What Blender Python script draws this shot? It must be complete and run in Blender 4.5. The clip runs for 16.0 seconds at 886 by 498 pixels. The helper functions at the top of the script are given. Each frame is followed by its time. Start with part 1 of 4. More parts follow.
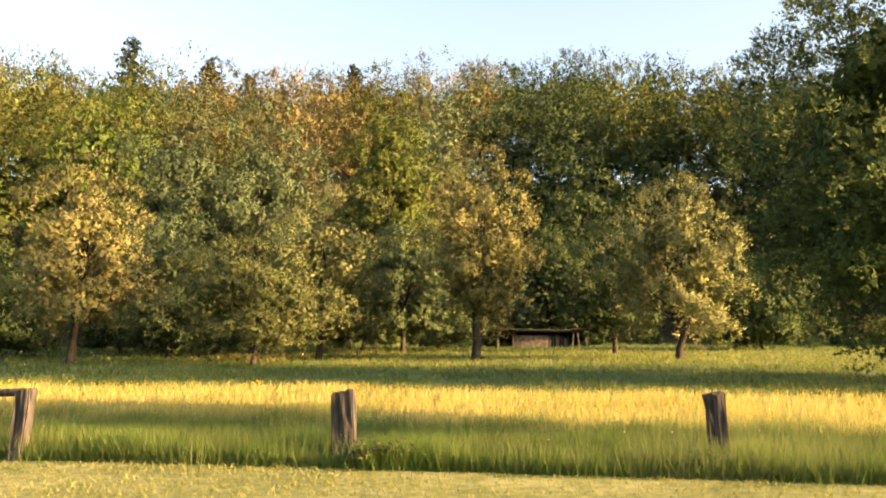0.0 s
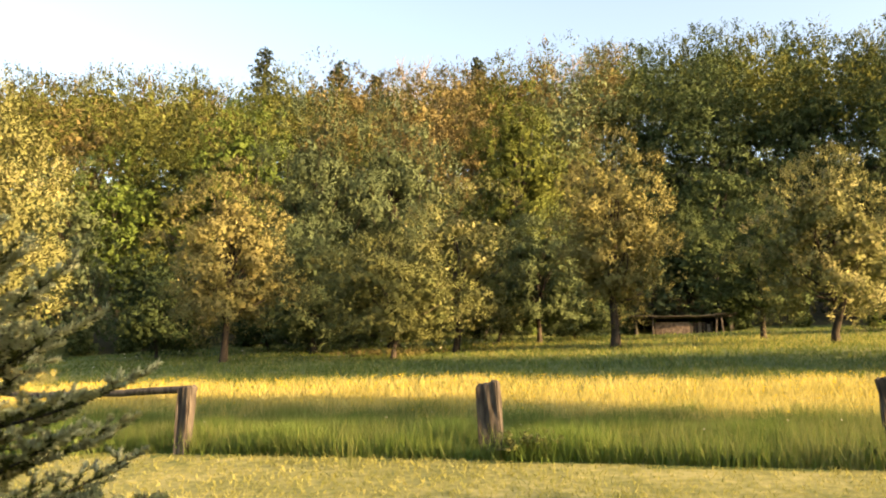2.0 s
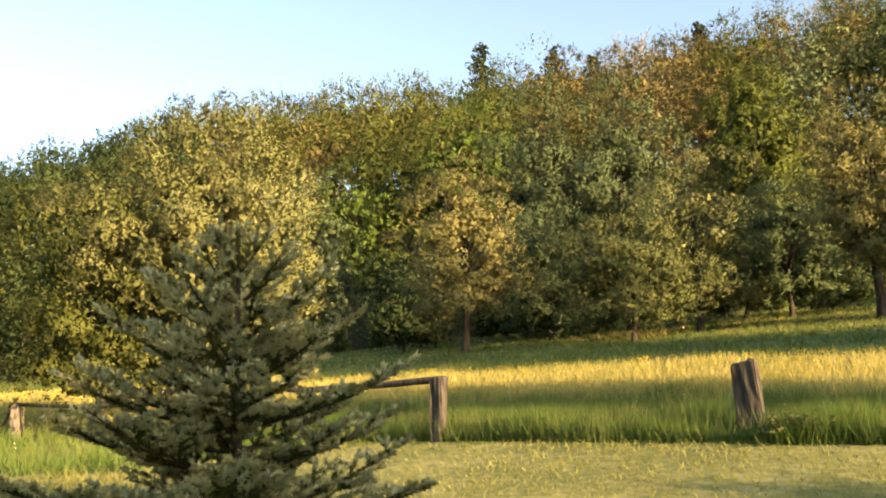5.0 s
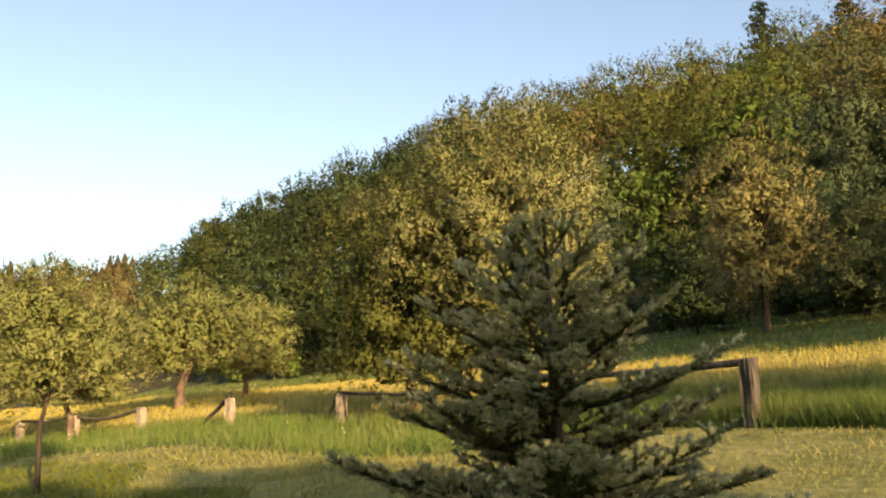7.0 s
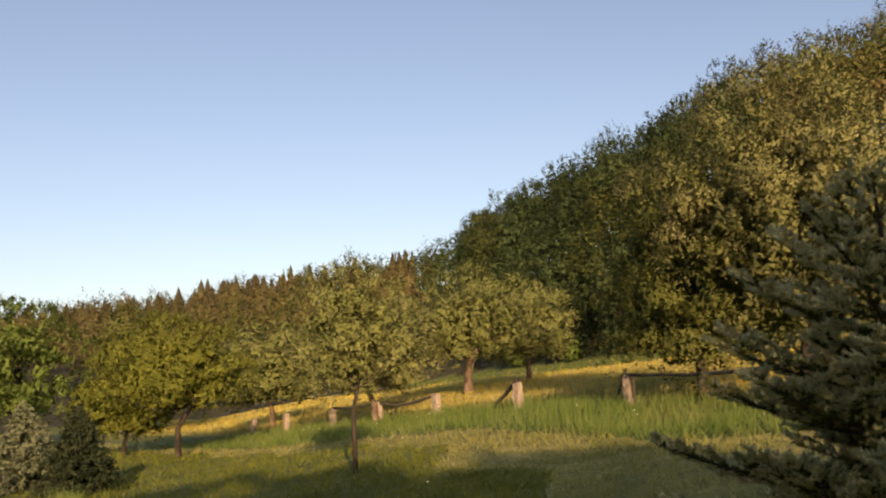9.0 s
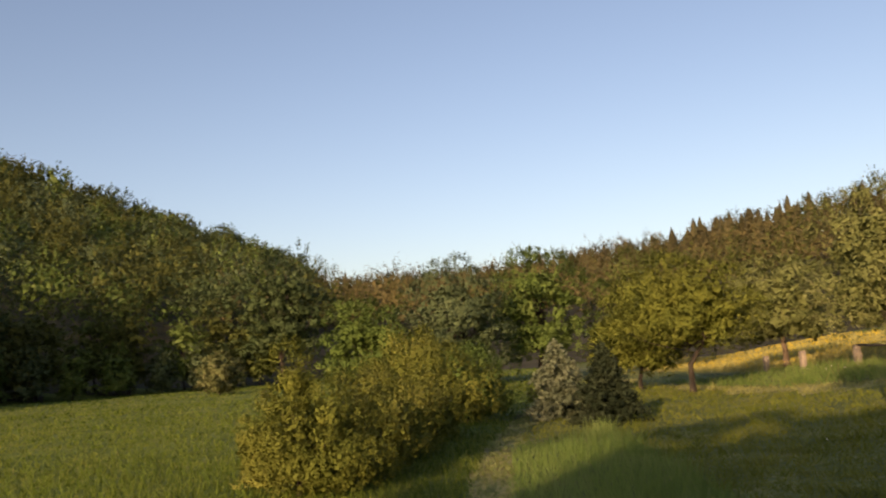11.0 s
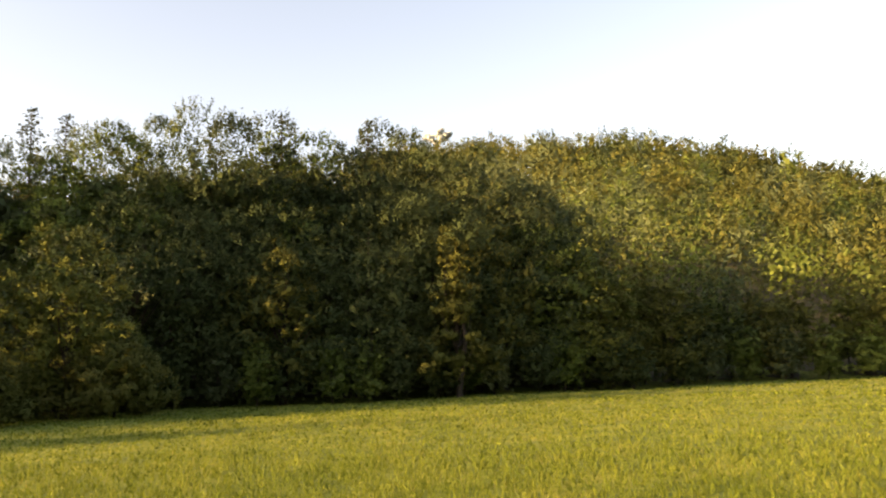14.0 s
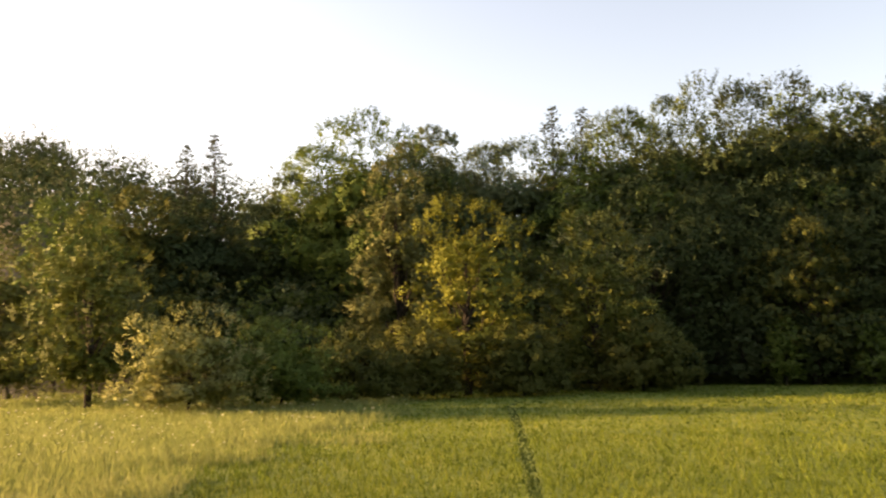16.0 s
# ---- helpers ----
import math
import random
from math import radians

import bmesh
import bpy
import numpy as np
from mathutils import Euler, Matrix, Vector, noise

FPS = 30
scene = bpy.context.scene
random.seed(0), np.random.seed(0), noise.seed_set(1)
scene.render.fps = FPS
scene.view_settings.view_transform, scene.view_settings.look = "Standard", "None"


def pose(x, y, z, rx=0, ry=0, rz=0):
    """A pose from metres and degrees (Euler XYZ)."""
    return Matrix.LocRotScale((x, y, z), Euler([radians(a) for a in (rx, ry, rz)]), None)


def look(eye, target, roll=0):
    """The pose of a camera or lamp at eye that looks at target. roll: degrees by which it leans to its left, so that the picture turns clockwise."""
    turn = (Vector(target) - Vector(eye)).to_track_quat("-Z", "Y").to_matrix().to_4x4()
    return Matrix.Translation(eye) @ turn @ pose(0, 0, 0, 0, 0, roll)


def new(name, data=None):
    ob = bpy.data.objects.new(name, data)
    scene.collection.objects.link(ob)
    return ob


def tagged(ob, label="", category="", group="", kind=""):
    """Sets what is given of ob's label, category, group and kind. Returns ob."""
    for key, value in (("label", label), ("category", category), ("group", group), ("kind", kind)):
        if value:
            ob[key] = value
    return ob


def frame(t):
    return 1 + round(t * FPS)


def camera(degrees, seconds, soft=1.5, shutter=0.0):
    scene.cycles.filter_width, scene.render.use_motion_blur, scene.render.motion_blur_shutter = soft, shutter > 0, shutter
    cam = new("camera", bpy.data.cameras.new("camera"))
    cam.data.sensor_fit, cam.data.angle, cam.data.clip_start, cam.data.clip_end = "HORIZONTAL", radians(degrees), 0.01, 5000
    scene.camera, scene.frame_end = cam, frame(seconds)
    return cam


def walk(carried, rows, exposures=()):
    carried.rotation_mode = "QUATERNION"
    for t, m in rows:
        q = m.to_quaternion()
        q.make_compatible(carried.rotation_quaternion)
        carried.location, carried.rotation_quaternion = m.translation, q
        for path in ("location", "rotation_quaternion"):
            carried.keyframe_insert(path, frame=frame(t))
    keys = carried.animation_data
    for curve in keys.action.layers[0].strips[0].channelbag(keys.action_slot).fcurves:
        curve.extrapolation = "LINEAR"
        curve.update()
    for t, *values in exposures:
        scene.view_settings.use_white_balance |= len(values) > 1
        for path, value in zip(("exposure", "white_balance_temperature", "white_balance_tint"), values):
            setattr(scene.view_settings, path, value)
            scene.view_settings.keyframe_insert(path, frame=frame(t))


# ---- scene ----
# ---------------------------------------------------------------- camera
cam = camera(55.6, 16.0, soft=1.95, shutter=0.16)
EYE = 1.6
# seconds, x, y, yaw to the left of +y, pitch up, roll
PATH = [
    (0.0, 0.02, 0.19, 11.89, 11.36, 1.00),
    (0.5, 0.01, 0.19, 13.03, 10.93, 0.82),
    (1.0, -0.02, 0.22, 14.78, 10.61, 0.31),
    (1.5, -0.03, 0.24, 17.88, 11.18, 0.33),
    (2.0, -0.09, 0.29, 20.95, 10.69, 0.18),
    (2.5, -0.13, 0.32, 23.93, 10.59, -0.20),
    (3.0, -0.18, 0.35, 26.81, 10.43, -0.58),
    (5.5, -0.16, 0.25, 40.06, 9.72, -1.70),
    (6.0, -0.17, 0.22, 44.47, 9.47, -2.02),
    (6.5, -0.23, 0.25, 50.54, 9.54, -2.82),
    (7.0, -0.30, 0.23, 55.96, 9.65, -2.34),
    (7.5, -0.35, 0.23, 60.63, 9.38, -1.88),
    (8.0, -0.44, 0.27, 65.48, 9.23, -2.89),
    (8.2, -0.44, 0.26, 66.93, 9.54, -3.29),
    (10.3, -0.39, -0.15, 94.00, 7.74, -2.53),
    (10.5, -0.39, -0.15, 97.92, 7.68, -2.46),
    (11.0, -0.45, -0.18, 107.42, 7.53, -3.79),
    (11.5, -0.34, -0.16, 115.98, 7.94, -1.33),
    (12.0, -0.22, -0.06, 125.79, 7.59, -0.15),
    (12.5, -0.16, -0.11, 133.81, 7.10, 0.57),
    (13.0, -0.15, -0.12, 141.58, 7.85, 0.67),
    (13.5, -0.18, -0.21, 148.17, 8.29, -1.19),
    (14.0, -0.16, -0.24, 155.38, 8.73, -2.24),
    (14.5, -0.13, -0.31, 163.23, 8.69, -2.20),
    (15.0, -0.14, -0.42, 173.56, 8.83, -1.93),
    (15.5, -0.09, -0.51, 179.45, 7.56, -4.72),
    (16.0, -0.10, -0.51, 189.77, 8.14, -1.04),
]


def heading(yaw, pitch):
    a, b = radians(yaw), radians(pitch)
    return Vector((-math.sin(a) * math.cos(b), math.cos(a) * math.cos(b), math.sin(b)))


EXPOSURES = [(0.0, 2.22, 9100, 19), (3.0, 2.0, 8600, 16), (5.5, 1.7, 8000, 12), (6.5, 1.4, 7900, 14), (8.0, 0.78, 7900, 22), (10.5, 0.4, 7450, 25),
             (12.0, 0.55, 7500, 23), (13.0, 1.25, 8800, 23), (13.5, 1.65, 9600, 24), (14.5, 2.05, 11000, 28), (16.0, 1.85, 10400, 26)]
walk(cam, [(t, look(Vector((x, y, EYE)), Vector((x, y, EYE)) + heading(yaw, pitch), roll))
           for t, x, y, yaw, pitch, roll in PATH], EXPOSURES)

# ---------------------------------------------------------------- light
SUN_YAW, SUN_UP = 264.0, 13.5
world = bpy.data.worlds.new("sky")
scene.world = world
world.use_nodes = True
wn = world.node_tree.nodes
sky = wn.new("ShaderNodeTexSky")
sky.sky_type = "NISHITA"
sky.sun_disc = False
sky.sun_elevation = radians(SUN_UP)
sky.sun_rotation = radians(360 - SUN_YAW)
sky.altitude, sky.air_density, sky.dust_density, sky.ozone_density = 200, 1.0, 2.0, 1.65
wn["Background"].inputs["Strength"].default_value = 0.15
world.node_tree.links.new(sky.outputs[0], wn["Background"].inputs["Color"])
sun = new("sun", bpy.data.lights.new("sun", "SUN"))
sun.data.energy, sun.data.angle, sun.data.color = 5.0, radians(0.6), (1.0, 0.75, 0.46)
sun.matrix_world = look(heading(SUN_YAW, SUN_UP) * 300, (0, 0, 0))


# ---------------------------------------------------------------- materials
def material(name, rough=0.8):
    m = bpy.data.materials.new(name)
    m.use_nodes = True
    m.node_tree.nodes["Principled BSDF"].inputs["Roughness"].default_value = rough
    m.node_tree.nodes["Principled BSDF"].inputs["Specular IOR Level"].default_value = 0.25
    return m, m.node_tree.nodes, m.node_tree.links


def ramp(n, stops):
    r = n.new("ShaderNodeValToRGB")
    while len(r.color_ramp.elements) < len(stops):
        r.color_ramp.elements.new(0.5)
    for e, (p, c) in zip(r.color_ramp.elements, stops):
        e.position, e.color = p, (*c, 1)
    return r


def leaf_material(name, dark, mid, light, glow=0.16, tint=(1.05, 1.02, 1.0)):
    """Leaves: each leaf has its own tint, and each tree a little more or less of it; some light passes through."""
    m, n, l = material(name, 0.7)
    bsdf = n["Principled BSDF"]
    bsdf.inputs["Specular IOR Level"].default_value = 0.06
    geo, info, co = n.new("ShaderNodeNewGeometry"), n.new("ShaderNodeObjectInfo"), n.new("ShaderNodeTexCoord")
    clump = n.new("ShaderNodeTexNoise")
    clump.inputs["Scale"].default_value, clump.inputs["Detail"].default_value = 0.6, 2.0
    l.new(co.outputs["Object"], clump.inputs["Vector"])
    shoot = n.new("ShaderNodeTexNoise")
    shoot.inputs["Scale"].default_value, shoot.inputs["Detail"].default_value = 2.6, 1.0
    l.new(co.outputs["Object"], shoot.inputs["Vector"])

    def weigh(value, factor, plus):
        node = n.new("ShaderNodeMath")
        node.operation = "MULTIPLY_ADD"
        node.inputs[1].default_value = factor
        l.new(value, node.inputs[0])
        if isinstance(plus, float):
            node.inputs[2].default_value = plus
        else:
            l.new(plus, node.inputs[2])
        return node.outputs[0]

    mix = weigh(info.outputs["Random"], 0.3, -0.32)
    mix = weigh(geo.outputs["Random Per Island"], 0.22, mix)
    mix = weigh(shoot.outputs[0], 0.35, mix)
    mix = weigh(clump.outputs[0], 0.75, mix)
    dark, mid, light = ([min(0.8, k * w) for k, w in zip(c, tint)] for c in (dark, mid, light))
    col = ramp(n, [(0.0, dark), (0.5, mid), (1.0, light)])
    l.new(mix, col.inputs[0])
    l.new(col.outputs[0], bsdf.inputs["Base Color"])
    tr = n.new("ShaderNodeBsdfTranslucent")
    l.new(col.outputs[0], tr.inputs["Color"])
    both = n.new("ShaderNodeMixShader")
    both.inputs[0].default_value = glow
    l.new(bsdf.outputs[0], both.inputs[1])
    l.new(tr.outputs[0], both.inputs[2])
    l.new(both.outputs[0], n["Material Output"].inputs["Surface"])
    return m


def noisy(name, stops, scale, rough=0.9, bump=0.3, detail=6, stretch=(1, 1, 1)):
    """A surface of two scales of noise in its colours, with relief."""
    m, n, l = material(name, rough)
    bsdf = n["Principled BSDF"]
    co, mp = n.new("ShaderNodeTexCoord"), n.new("ShaderNodeMapping")
    mp.inputs["Scale"].default_value = stretch
    l.new(co.outputs["Object"], mp.inputs[0])
    a, b = n.new("ShaderNodeTexNoise"), n.new("ShaderNodeTexNoise")
    a.inputs["Scale"].default_value, a.inputs["Detail"].default_value = scale, detail
    b.inputs["Scale"].default_value, b.inputs["Detail"].default_value = scale * 0.09, 3
    for t in (a, b):
        l.new(mp.outputs[0], t.inputs["Vector"])
    add = n.new("ShaderNodeMath")
    add.operation = "ADD"
    l.new(a.outputs[0], add.inputs[0])
    l.new(b.outputs[0], add.inputs[1])
    half = n.new("ShaderNodeMath")
    half.operation = "MULTIPLY_ADD"
    half.inputs[1].default_value, half.inputs[2].default_value = 1.5, -1.0
    l.new(add.outputs[0], half.inputs[0])
    col = ramp(n, stops)
    l.new(half.outputs[0], col.inputs[0])
    l.new(col.outputs[0], bsdf.inputs["Base Color"])
    bp = n.new("ShaderNodeBump")
    bp.inputs["Strength"].default_value = bump
    l.new(a.outputs[0], bp.inputs["Height"])
    l.new(bp.outputs[0], bsdf.inputs["Normal"])
    return m


def grass_material(name, dark, mid, light, glow):
    return leaf_material(name, dark, mid, light, glow, (1.2, 1.15, 1.08))


BARK = noisy("bark", [(0.2, (0.016, 0.013, 0.01)), (0.8, (0.065, 0.052, 0.038))], 14, 0.95, 0.8, stretch=(1, 1, 0.25))
# weathered wood, toned darker for the near posts that stand in shade
POST = noisy("weathered_wood", [(0.2, (0.03, 0.026, 0.022)), (0.8, (0.12, 0.105, 0.086))], 26, 0.9, 0.7, stretch=(1, 1, 0.2))
# the same wood for far posts, with low sun put into a paler colour
SUNLIT_POST = noisy("sunlit_wood", [(0.2, (0.16, 0.13, 0.10)), (0.8, (0.42, 0.35, 0.27))], 26, 0.9, 0.7, stretch=(1, 1, 0.2))
# bark of the blossoming trees, evening sun put into a paler, redder tone
SUNLIT_BARK = noisy("sunlit_bark", [(0.2, (0.07, 0.05, 0.035)), (0.8, (0.22, 0.16, 0.11))], 14, 0.95, 0.8, stretch=(1, 1, 0.25))
LEAF = {
    "gold": leaf_material("pale_leaf", (0.086, 0.096, 0.038), (0.16, 0.16, 0.063), (0.27, 0.25, 0.118)),
    "apple": leaf_material("apple_leaf", (0.05, 0.075, 0.026), (0.135, 0.15, 0.06), (0.33, 0.32, 0.175)),
    "grey": leaf_material("grey_green_leaf", (0.045, 0.075, 0.035), (0.09, 0.125, 0.06), (0.165, 0.20, 0.105)),
    "lime": leaf_material("lime_leaf", (0.055, 0.082, 0.018), (0.095, 0.12, 0.032), (0.16, 0.18, 0.062)),
    "fresh": leaf_material("fresh_green_leaf", (0.05, 0.085, 0.0208), (0.09, 0.14, 0.0338), (0.16, 0.20, 0.065)),
    # dark green leaf, also used where a wood edge lies in shade
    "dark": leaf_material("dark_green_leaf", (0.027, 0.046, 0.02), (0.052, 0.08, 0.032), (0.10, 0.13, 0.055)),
    "brown": leaf_material("bronze_leaf", (0.075, 0.068, 0.03), (0.14, 0.12, 0.052), (0.22, 0.18, 0.082)),
    "olive": leaf_material("olive_leaf", (0.046, 0.061, 0.017), (0.084, 0.10, 0.028), (0.143, 0.15, 0.049)),
    "white": leaf_material("blossom_leaf", (0.09, 0.115, 0.035), (0.175, 0.2, 0.07), (0.36, 0.365, 0.17)),
    "cherry": leaf_material("cherry_leaf", (0.05, 0.076, 0.038), (0.087, 0.12, 0.06), (0.15, 0.185, 0.10)),
    # near-black leaf: shade of the woods put into the colour
    "fir": leaf_material("shade_dark_leaf", (0.018, 0.03, 0.013), (0.034, 0.052, 0.021), (0.07, 0.088, 0.037)),
    "ridge": leaf_material("ridge_needle", (0.05, 0.055, 0.024), (0.10, 0.09, 0.042), (0.19, 0.15, 0.07), 0.2),
    "bush": leaf_material("bush_leaf", (0.075, 0.1, 0.018), (0.14, 0.16, 0.032), (0.25, 0.25, 0.062)),
    "needle": leaf_material("needle", (0.014, 0.026, 0.014), (0.034, 0.046, 0.024), (0.075, 0.08, 0.042), 0.12),
    "blue": leaf_material("blue_needle", (0.05, 0.07, 0.04), (0.10, 0.125, 0.075), (0.2, 0.22, 0.14), 0.12),
    "pear": leaf_material("pear_leaf", (0.075, 0.10, 0.034), (0.155, 0.17, 0.066), (0.35, 0.335, 0.17), 0.2),
    "walnut": leaf_material("walnut_leaf", (0.028, 0.048, 0.019), (0.054, 0.085, 0.03), (0.105, 0.135, 0.052), 0.25),
}
GRASS = {
    "lawn": grass_material("mown_grass", (0.125, 0.15, 0.042), (0.215, 0.23, 0.078), (0.36, 0.345, 0.155), 0.4),
    "hay": grass_material("green_lawn_blade", (0.055, 0.08, 0.012), (0.105, 0.135, 0.022), (0.19, 0.20, 0.05), 0.4),
    "tall": grass_material("tall_grass", (0.065, 0.125, 0.03), (0.12, 0.19, 0.05), (0.245, 0.285, 0.115), 0.45),
    "meadow": grass_material("meadow_grass", (0.05, 0.085, 0.02), (0.10, 0.145, 0.036), (0.20, 0.22, 0.075), 0.4),
    "gold": grass_material("ripe_grass", (0.15, 0.17, 0.05), (0.235, 0.235, 0.085), (0.34, 0.32, 0.15), 0.45),
    "seed": grass_material("seed_head", (0.22, 0.22, 0.065), (0.33, 0.31, 0.105), (0.46, 0.42, 0.19), 0.45),
    "field": grass_material("field_grass", (0.055, 0.095, 0.016), (0.108, 0.15, 0.027), (0.205, 0.23, 0.06), 0.4),
    "pale": grass_material("pale_grass", (0.11, 0.15, 0.045), (0.175, 0.21, 0.08), (0.29, 0.30, 0.15), 0.4),
    "clover": grass_material("clover_leaf", (0.035, 0.06, 0.01), (0.06, 0.098, 0.017), (0.115, 0.155, 0.034), 0.3),
    # dark blades: the shadow in the wheel rut is put into this colour
    "rut": grass_material("rut_shade_grass", (0.025, 0.045, 0.012), (0.042, 0.07, 0.018), (0.07, 0.10, 0.028), 0.2),
    "petal": grass_material("buttercup", (0.50, 0.36, 0.02), (0.62, 0.46, 0.03), (0.70, 0.55, 0.08), 0.3),
    "umbel": grass_material("white_umbel", (0.5, 0.5, 0.42), (0.6, 0.6, 0.52), (0.7, 0.7, 0.62), 0.3),
}
SOIL = {
    "lawn": noisy("lawn_ground", [(0.1, (0.11, 0.13, 0.036)), (0.5, (0.20, 0.20, 0.065)), (0.9, (0.33, 0.305, 0.12))], 9),
    "meadow": noisy("meadow_ground", [(0.1, (0.045, 0.075, 0.018)), (0.5, (0.095, 0.125, 0.03)), (0.9, (0.19, 0.195, 0.055))], 6),
    "field": noisy("field_ground", [(0.1, (0.05, 0.085, 0.01)), (0.5, (0.10, 0.138, 0.016)), (0.9, (0.19, 0.20, 0.03))], 7),
    "flower": noisy("flowering_pasture_ground", [(0.1, (0.12, 0.13, 0.035)), (0.5, (0.21, 0.2, 0.06)), (0.9, (0.31, 0.28, 0.10))], 6),
    "green": noisy("green_lawn_ground", [(0.1, (0.05, 0.075, 0.016)), (0.5, (0.10, 0.125, 0.03)), (0.9, (0.19, 0.195, 0.06))], 8),
    "wood": noisy("forest_floor", [(0.2, (0.025, 0.025, 0.012)), (0.8, (0.06, 0.055, 0.025))], 3),
    "path": noisy("trodden_path", [(0.2, (0.15, 0.14, 0.04)), (0.8, (0.32, 0.29, 0.10))], 8),
}

# ---------------------------------------------------------------- lie of the land
# round the compass: bearing, where the wood begins, ridge distance, angle of its skyline, height of the trees on it
BEARING = [0, 10, 20, 35, 45, 55, 60, 64, 68, 72, 78, 88, 95, 105, 116, 120, 127, 135, 145, 157, 165, 180, 190, 197, 205, 217, 230, 250, 280, 310, 335, 350, 360]
WOOD = [56, 56, 55, 53, 54, 58, 62, 66, 74, 85, 95, 95, 95, 90, 88, 86, 84, 76, 64, 57, 55, 53, 52, 55, 56, 50, 60, 120, 120, 90, 60, 57, 56]
RIDGE = [120, 120, 125, 130, 130, 130, 140, 150, 170, 220, 300, 340, 350, 380, 380, 300, 280, 270, 260, 240, 150, 110, 105, 105, 140, 220, 250, 300, 300, 200, 130, 120, 120]
SKYLINE = [23.8, 24.2, 22.6, 21.0, 20.4, 19.0, 16.8, 15.0, 13.0, 11.2, 9.4, 8.7, 7.5, 6.3, 6.2, 8.6, 11.2, 14.1, 16.0, 16.0, 15.2, 14.5, 13.3, 12.8, 12.6, 15.0, 12, 3, 3, 10, 20, 22.6, 23.8]
STAND = [19, 19, 19, 18, 17, 17, 17, 17, 17, 15, 15, 15, 15, 15, 15, 14, 12, 12, 12, 12, 12, 14, 14, 14, 14, 14, 12, 12, 12, 14, 18, 19, 19]


def bearing(x, y):
    return np.degrees(np.arctan2(-x, y)) % 360


def path_off(x, y):
    """Metres to the left of the trodden path that leads away west, and metres along it."""
    a = radians(99.6)
    along = -math.sin(a) * x + math.cos(a) * y
    return -math.cos(a) * x - math.sin(a) * y - 1.12 + 0.25 * np.sin(along / 4 + 0.5), along


def ground_z(x, y):
    """Height of the ground: a pasture that rises to the north, a level valley floor, wooded slopes all round."""
    x, y = np.asarray(x, float), np.asarray(y, float)
    r, b = np.hypot(x, y), bearing(x, y)
    up = np.log1p(np.exp(np.clip(y * 1.2, -40, 40))) / 1.2 - 0.578 * np.exp(-(y / 3) ** 2)
    up = np.where(y > 35, y, up)
    near = 0.13 * np.minimum(up, 10) + 0.11 * np.clip(up - 10, 0, 70)
    near = near + 0.006 * np.clip(-y, 0, 80)
    near = near + 0.05 * np.sin(x * 0.31 + 1) * np.sin(y * 0.27) * np.clip(r / 10 - 0.4, 0, 1)
    near = near - 0.3 * np.exp(-((b - 58) / 10) ** 2) * np.clip((r - 8) / 8, 0, 1)
    side, along = path_off(x, y)
    near = near + 0.15 * np.exp(-((side + 1.5) / 1.0) ** 2) * np.exp(-((along - 11) / 6) ** 4)
    w, rd = np.interp(b, BEARING, WOOD), np.interp(b, BEARING, RIDGE)
    top = EYE + rd * np.tan(np.radians(np.interp(b, BEARING, SKYLINE))) - np.interp(b, BEARING, STAND)
    s = np.clip((r - w) / (rd - w), 0, 1)
    far = np.where(r > rd, top - (r - rd) * 0.06, top)
    far = np.maximum(far, 2.0)
    k = s ** 1.15
    return near * (1 - k) + far * k


def spot(b, d):
    """The place at a bearing and distance from the visitor, on the ground."""
    x, y = -math.sin(radians(b)) * d, math.cos(radians(b)) * d
    return x, y, float(ground_z(x, y))


# ---------------------------------------------------------------- mesh helpers
def mesh_of(name, verts, faces, mat, smooth=False):
    verts, faces = np.asarray(verts, np.float32), np.asarray(faces, np.int32)
    verts, soft = verts[:, :3], verts[:, 3:]
    me = bpy.data.meshes.new(name)
    n, k = faces.shape
    me.vertices.add(len(verts))
    me.vertices.foreach_set("co", np.ascontiguousarray(verts).ravel())
    me.loops.add(n * k)
    me.loops.foreach_set("vertex_index", faces.ravel())
    me.polygons.add(n)
    me.polygons.foreach_set("loop_start", np.arange(n, dtype=np.int32) * k)
    if smooth:
        me.polygons.foreach_set("use_smooth", np.ones(n, bool))
    me.materials.append(mat)
    me.update(calc_edges=True)
    if soft.shape[1]:
        me.normals_split_custom_set_from_vertices(unit(soft))
    return me


def part_mesh(name, me, parent, label=""):
    ob = new(name, me)
    ob.parent = parent
    return tagged(ob, label)


def part(name, bm, mat, parent, label=""):
    me = bpy.data.meshes.new(name)
    bm.to_mesh(me)
    bm.free()
    me.materials.append(mat)
    return part_mesh(name, me, parent, label)


def unit(v):
    return v / np.maximum(np.linalg.norm(v, axis=-1, keepdims=True), 1e-9)


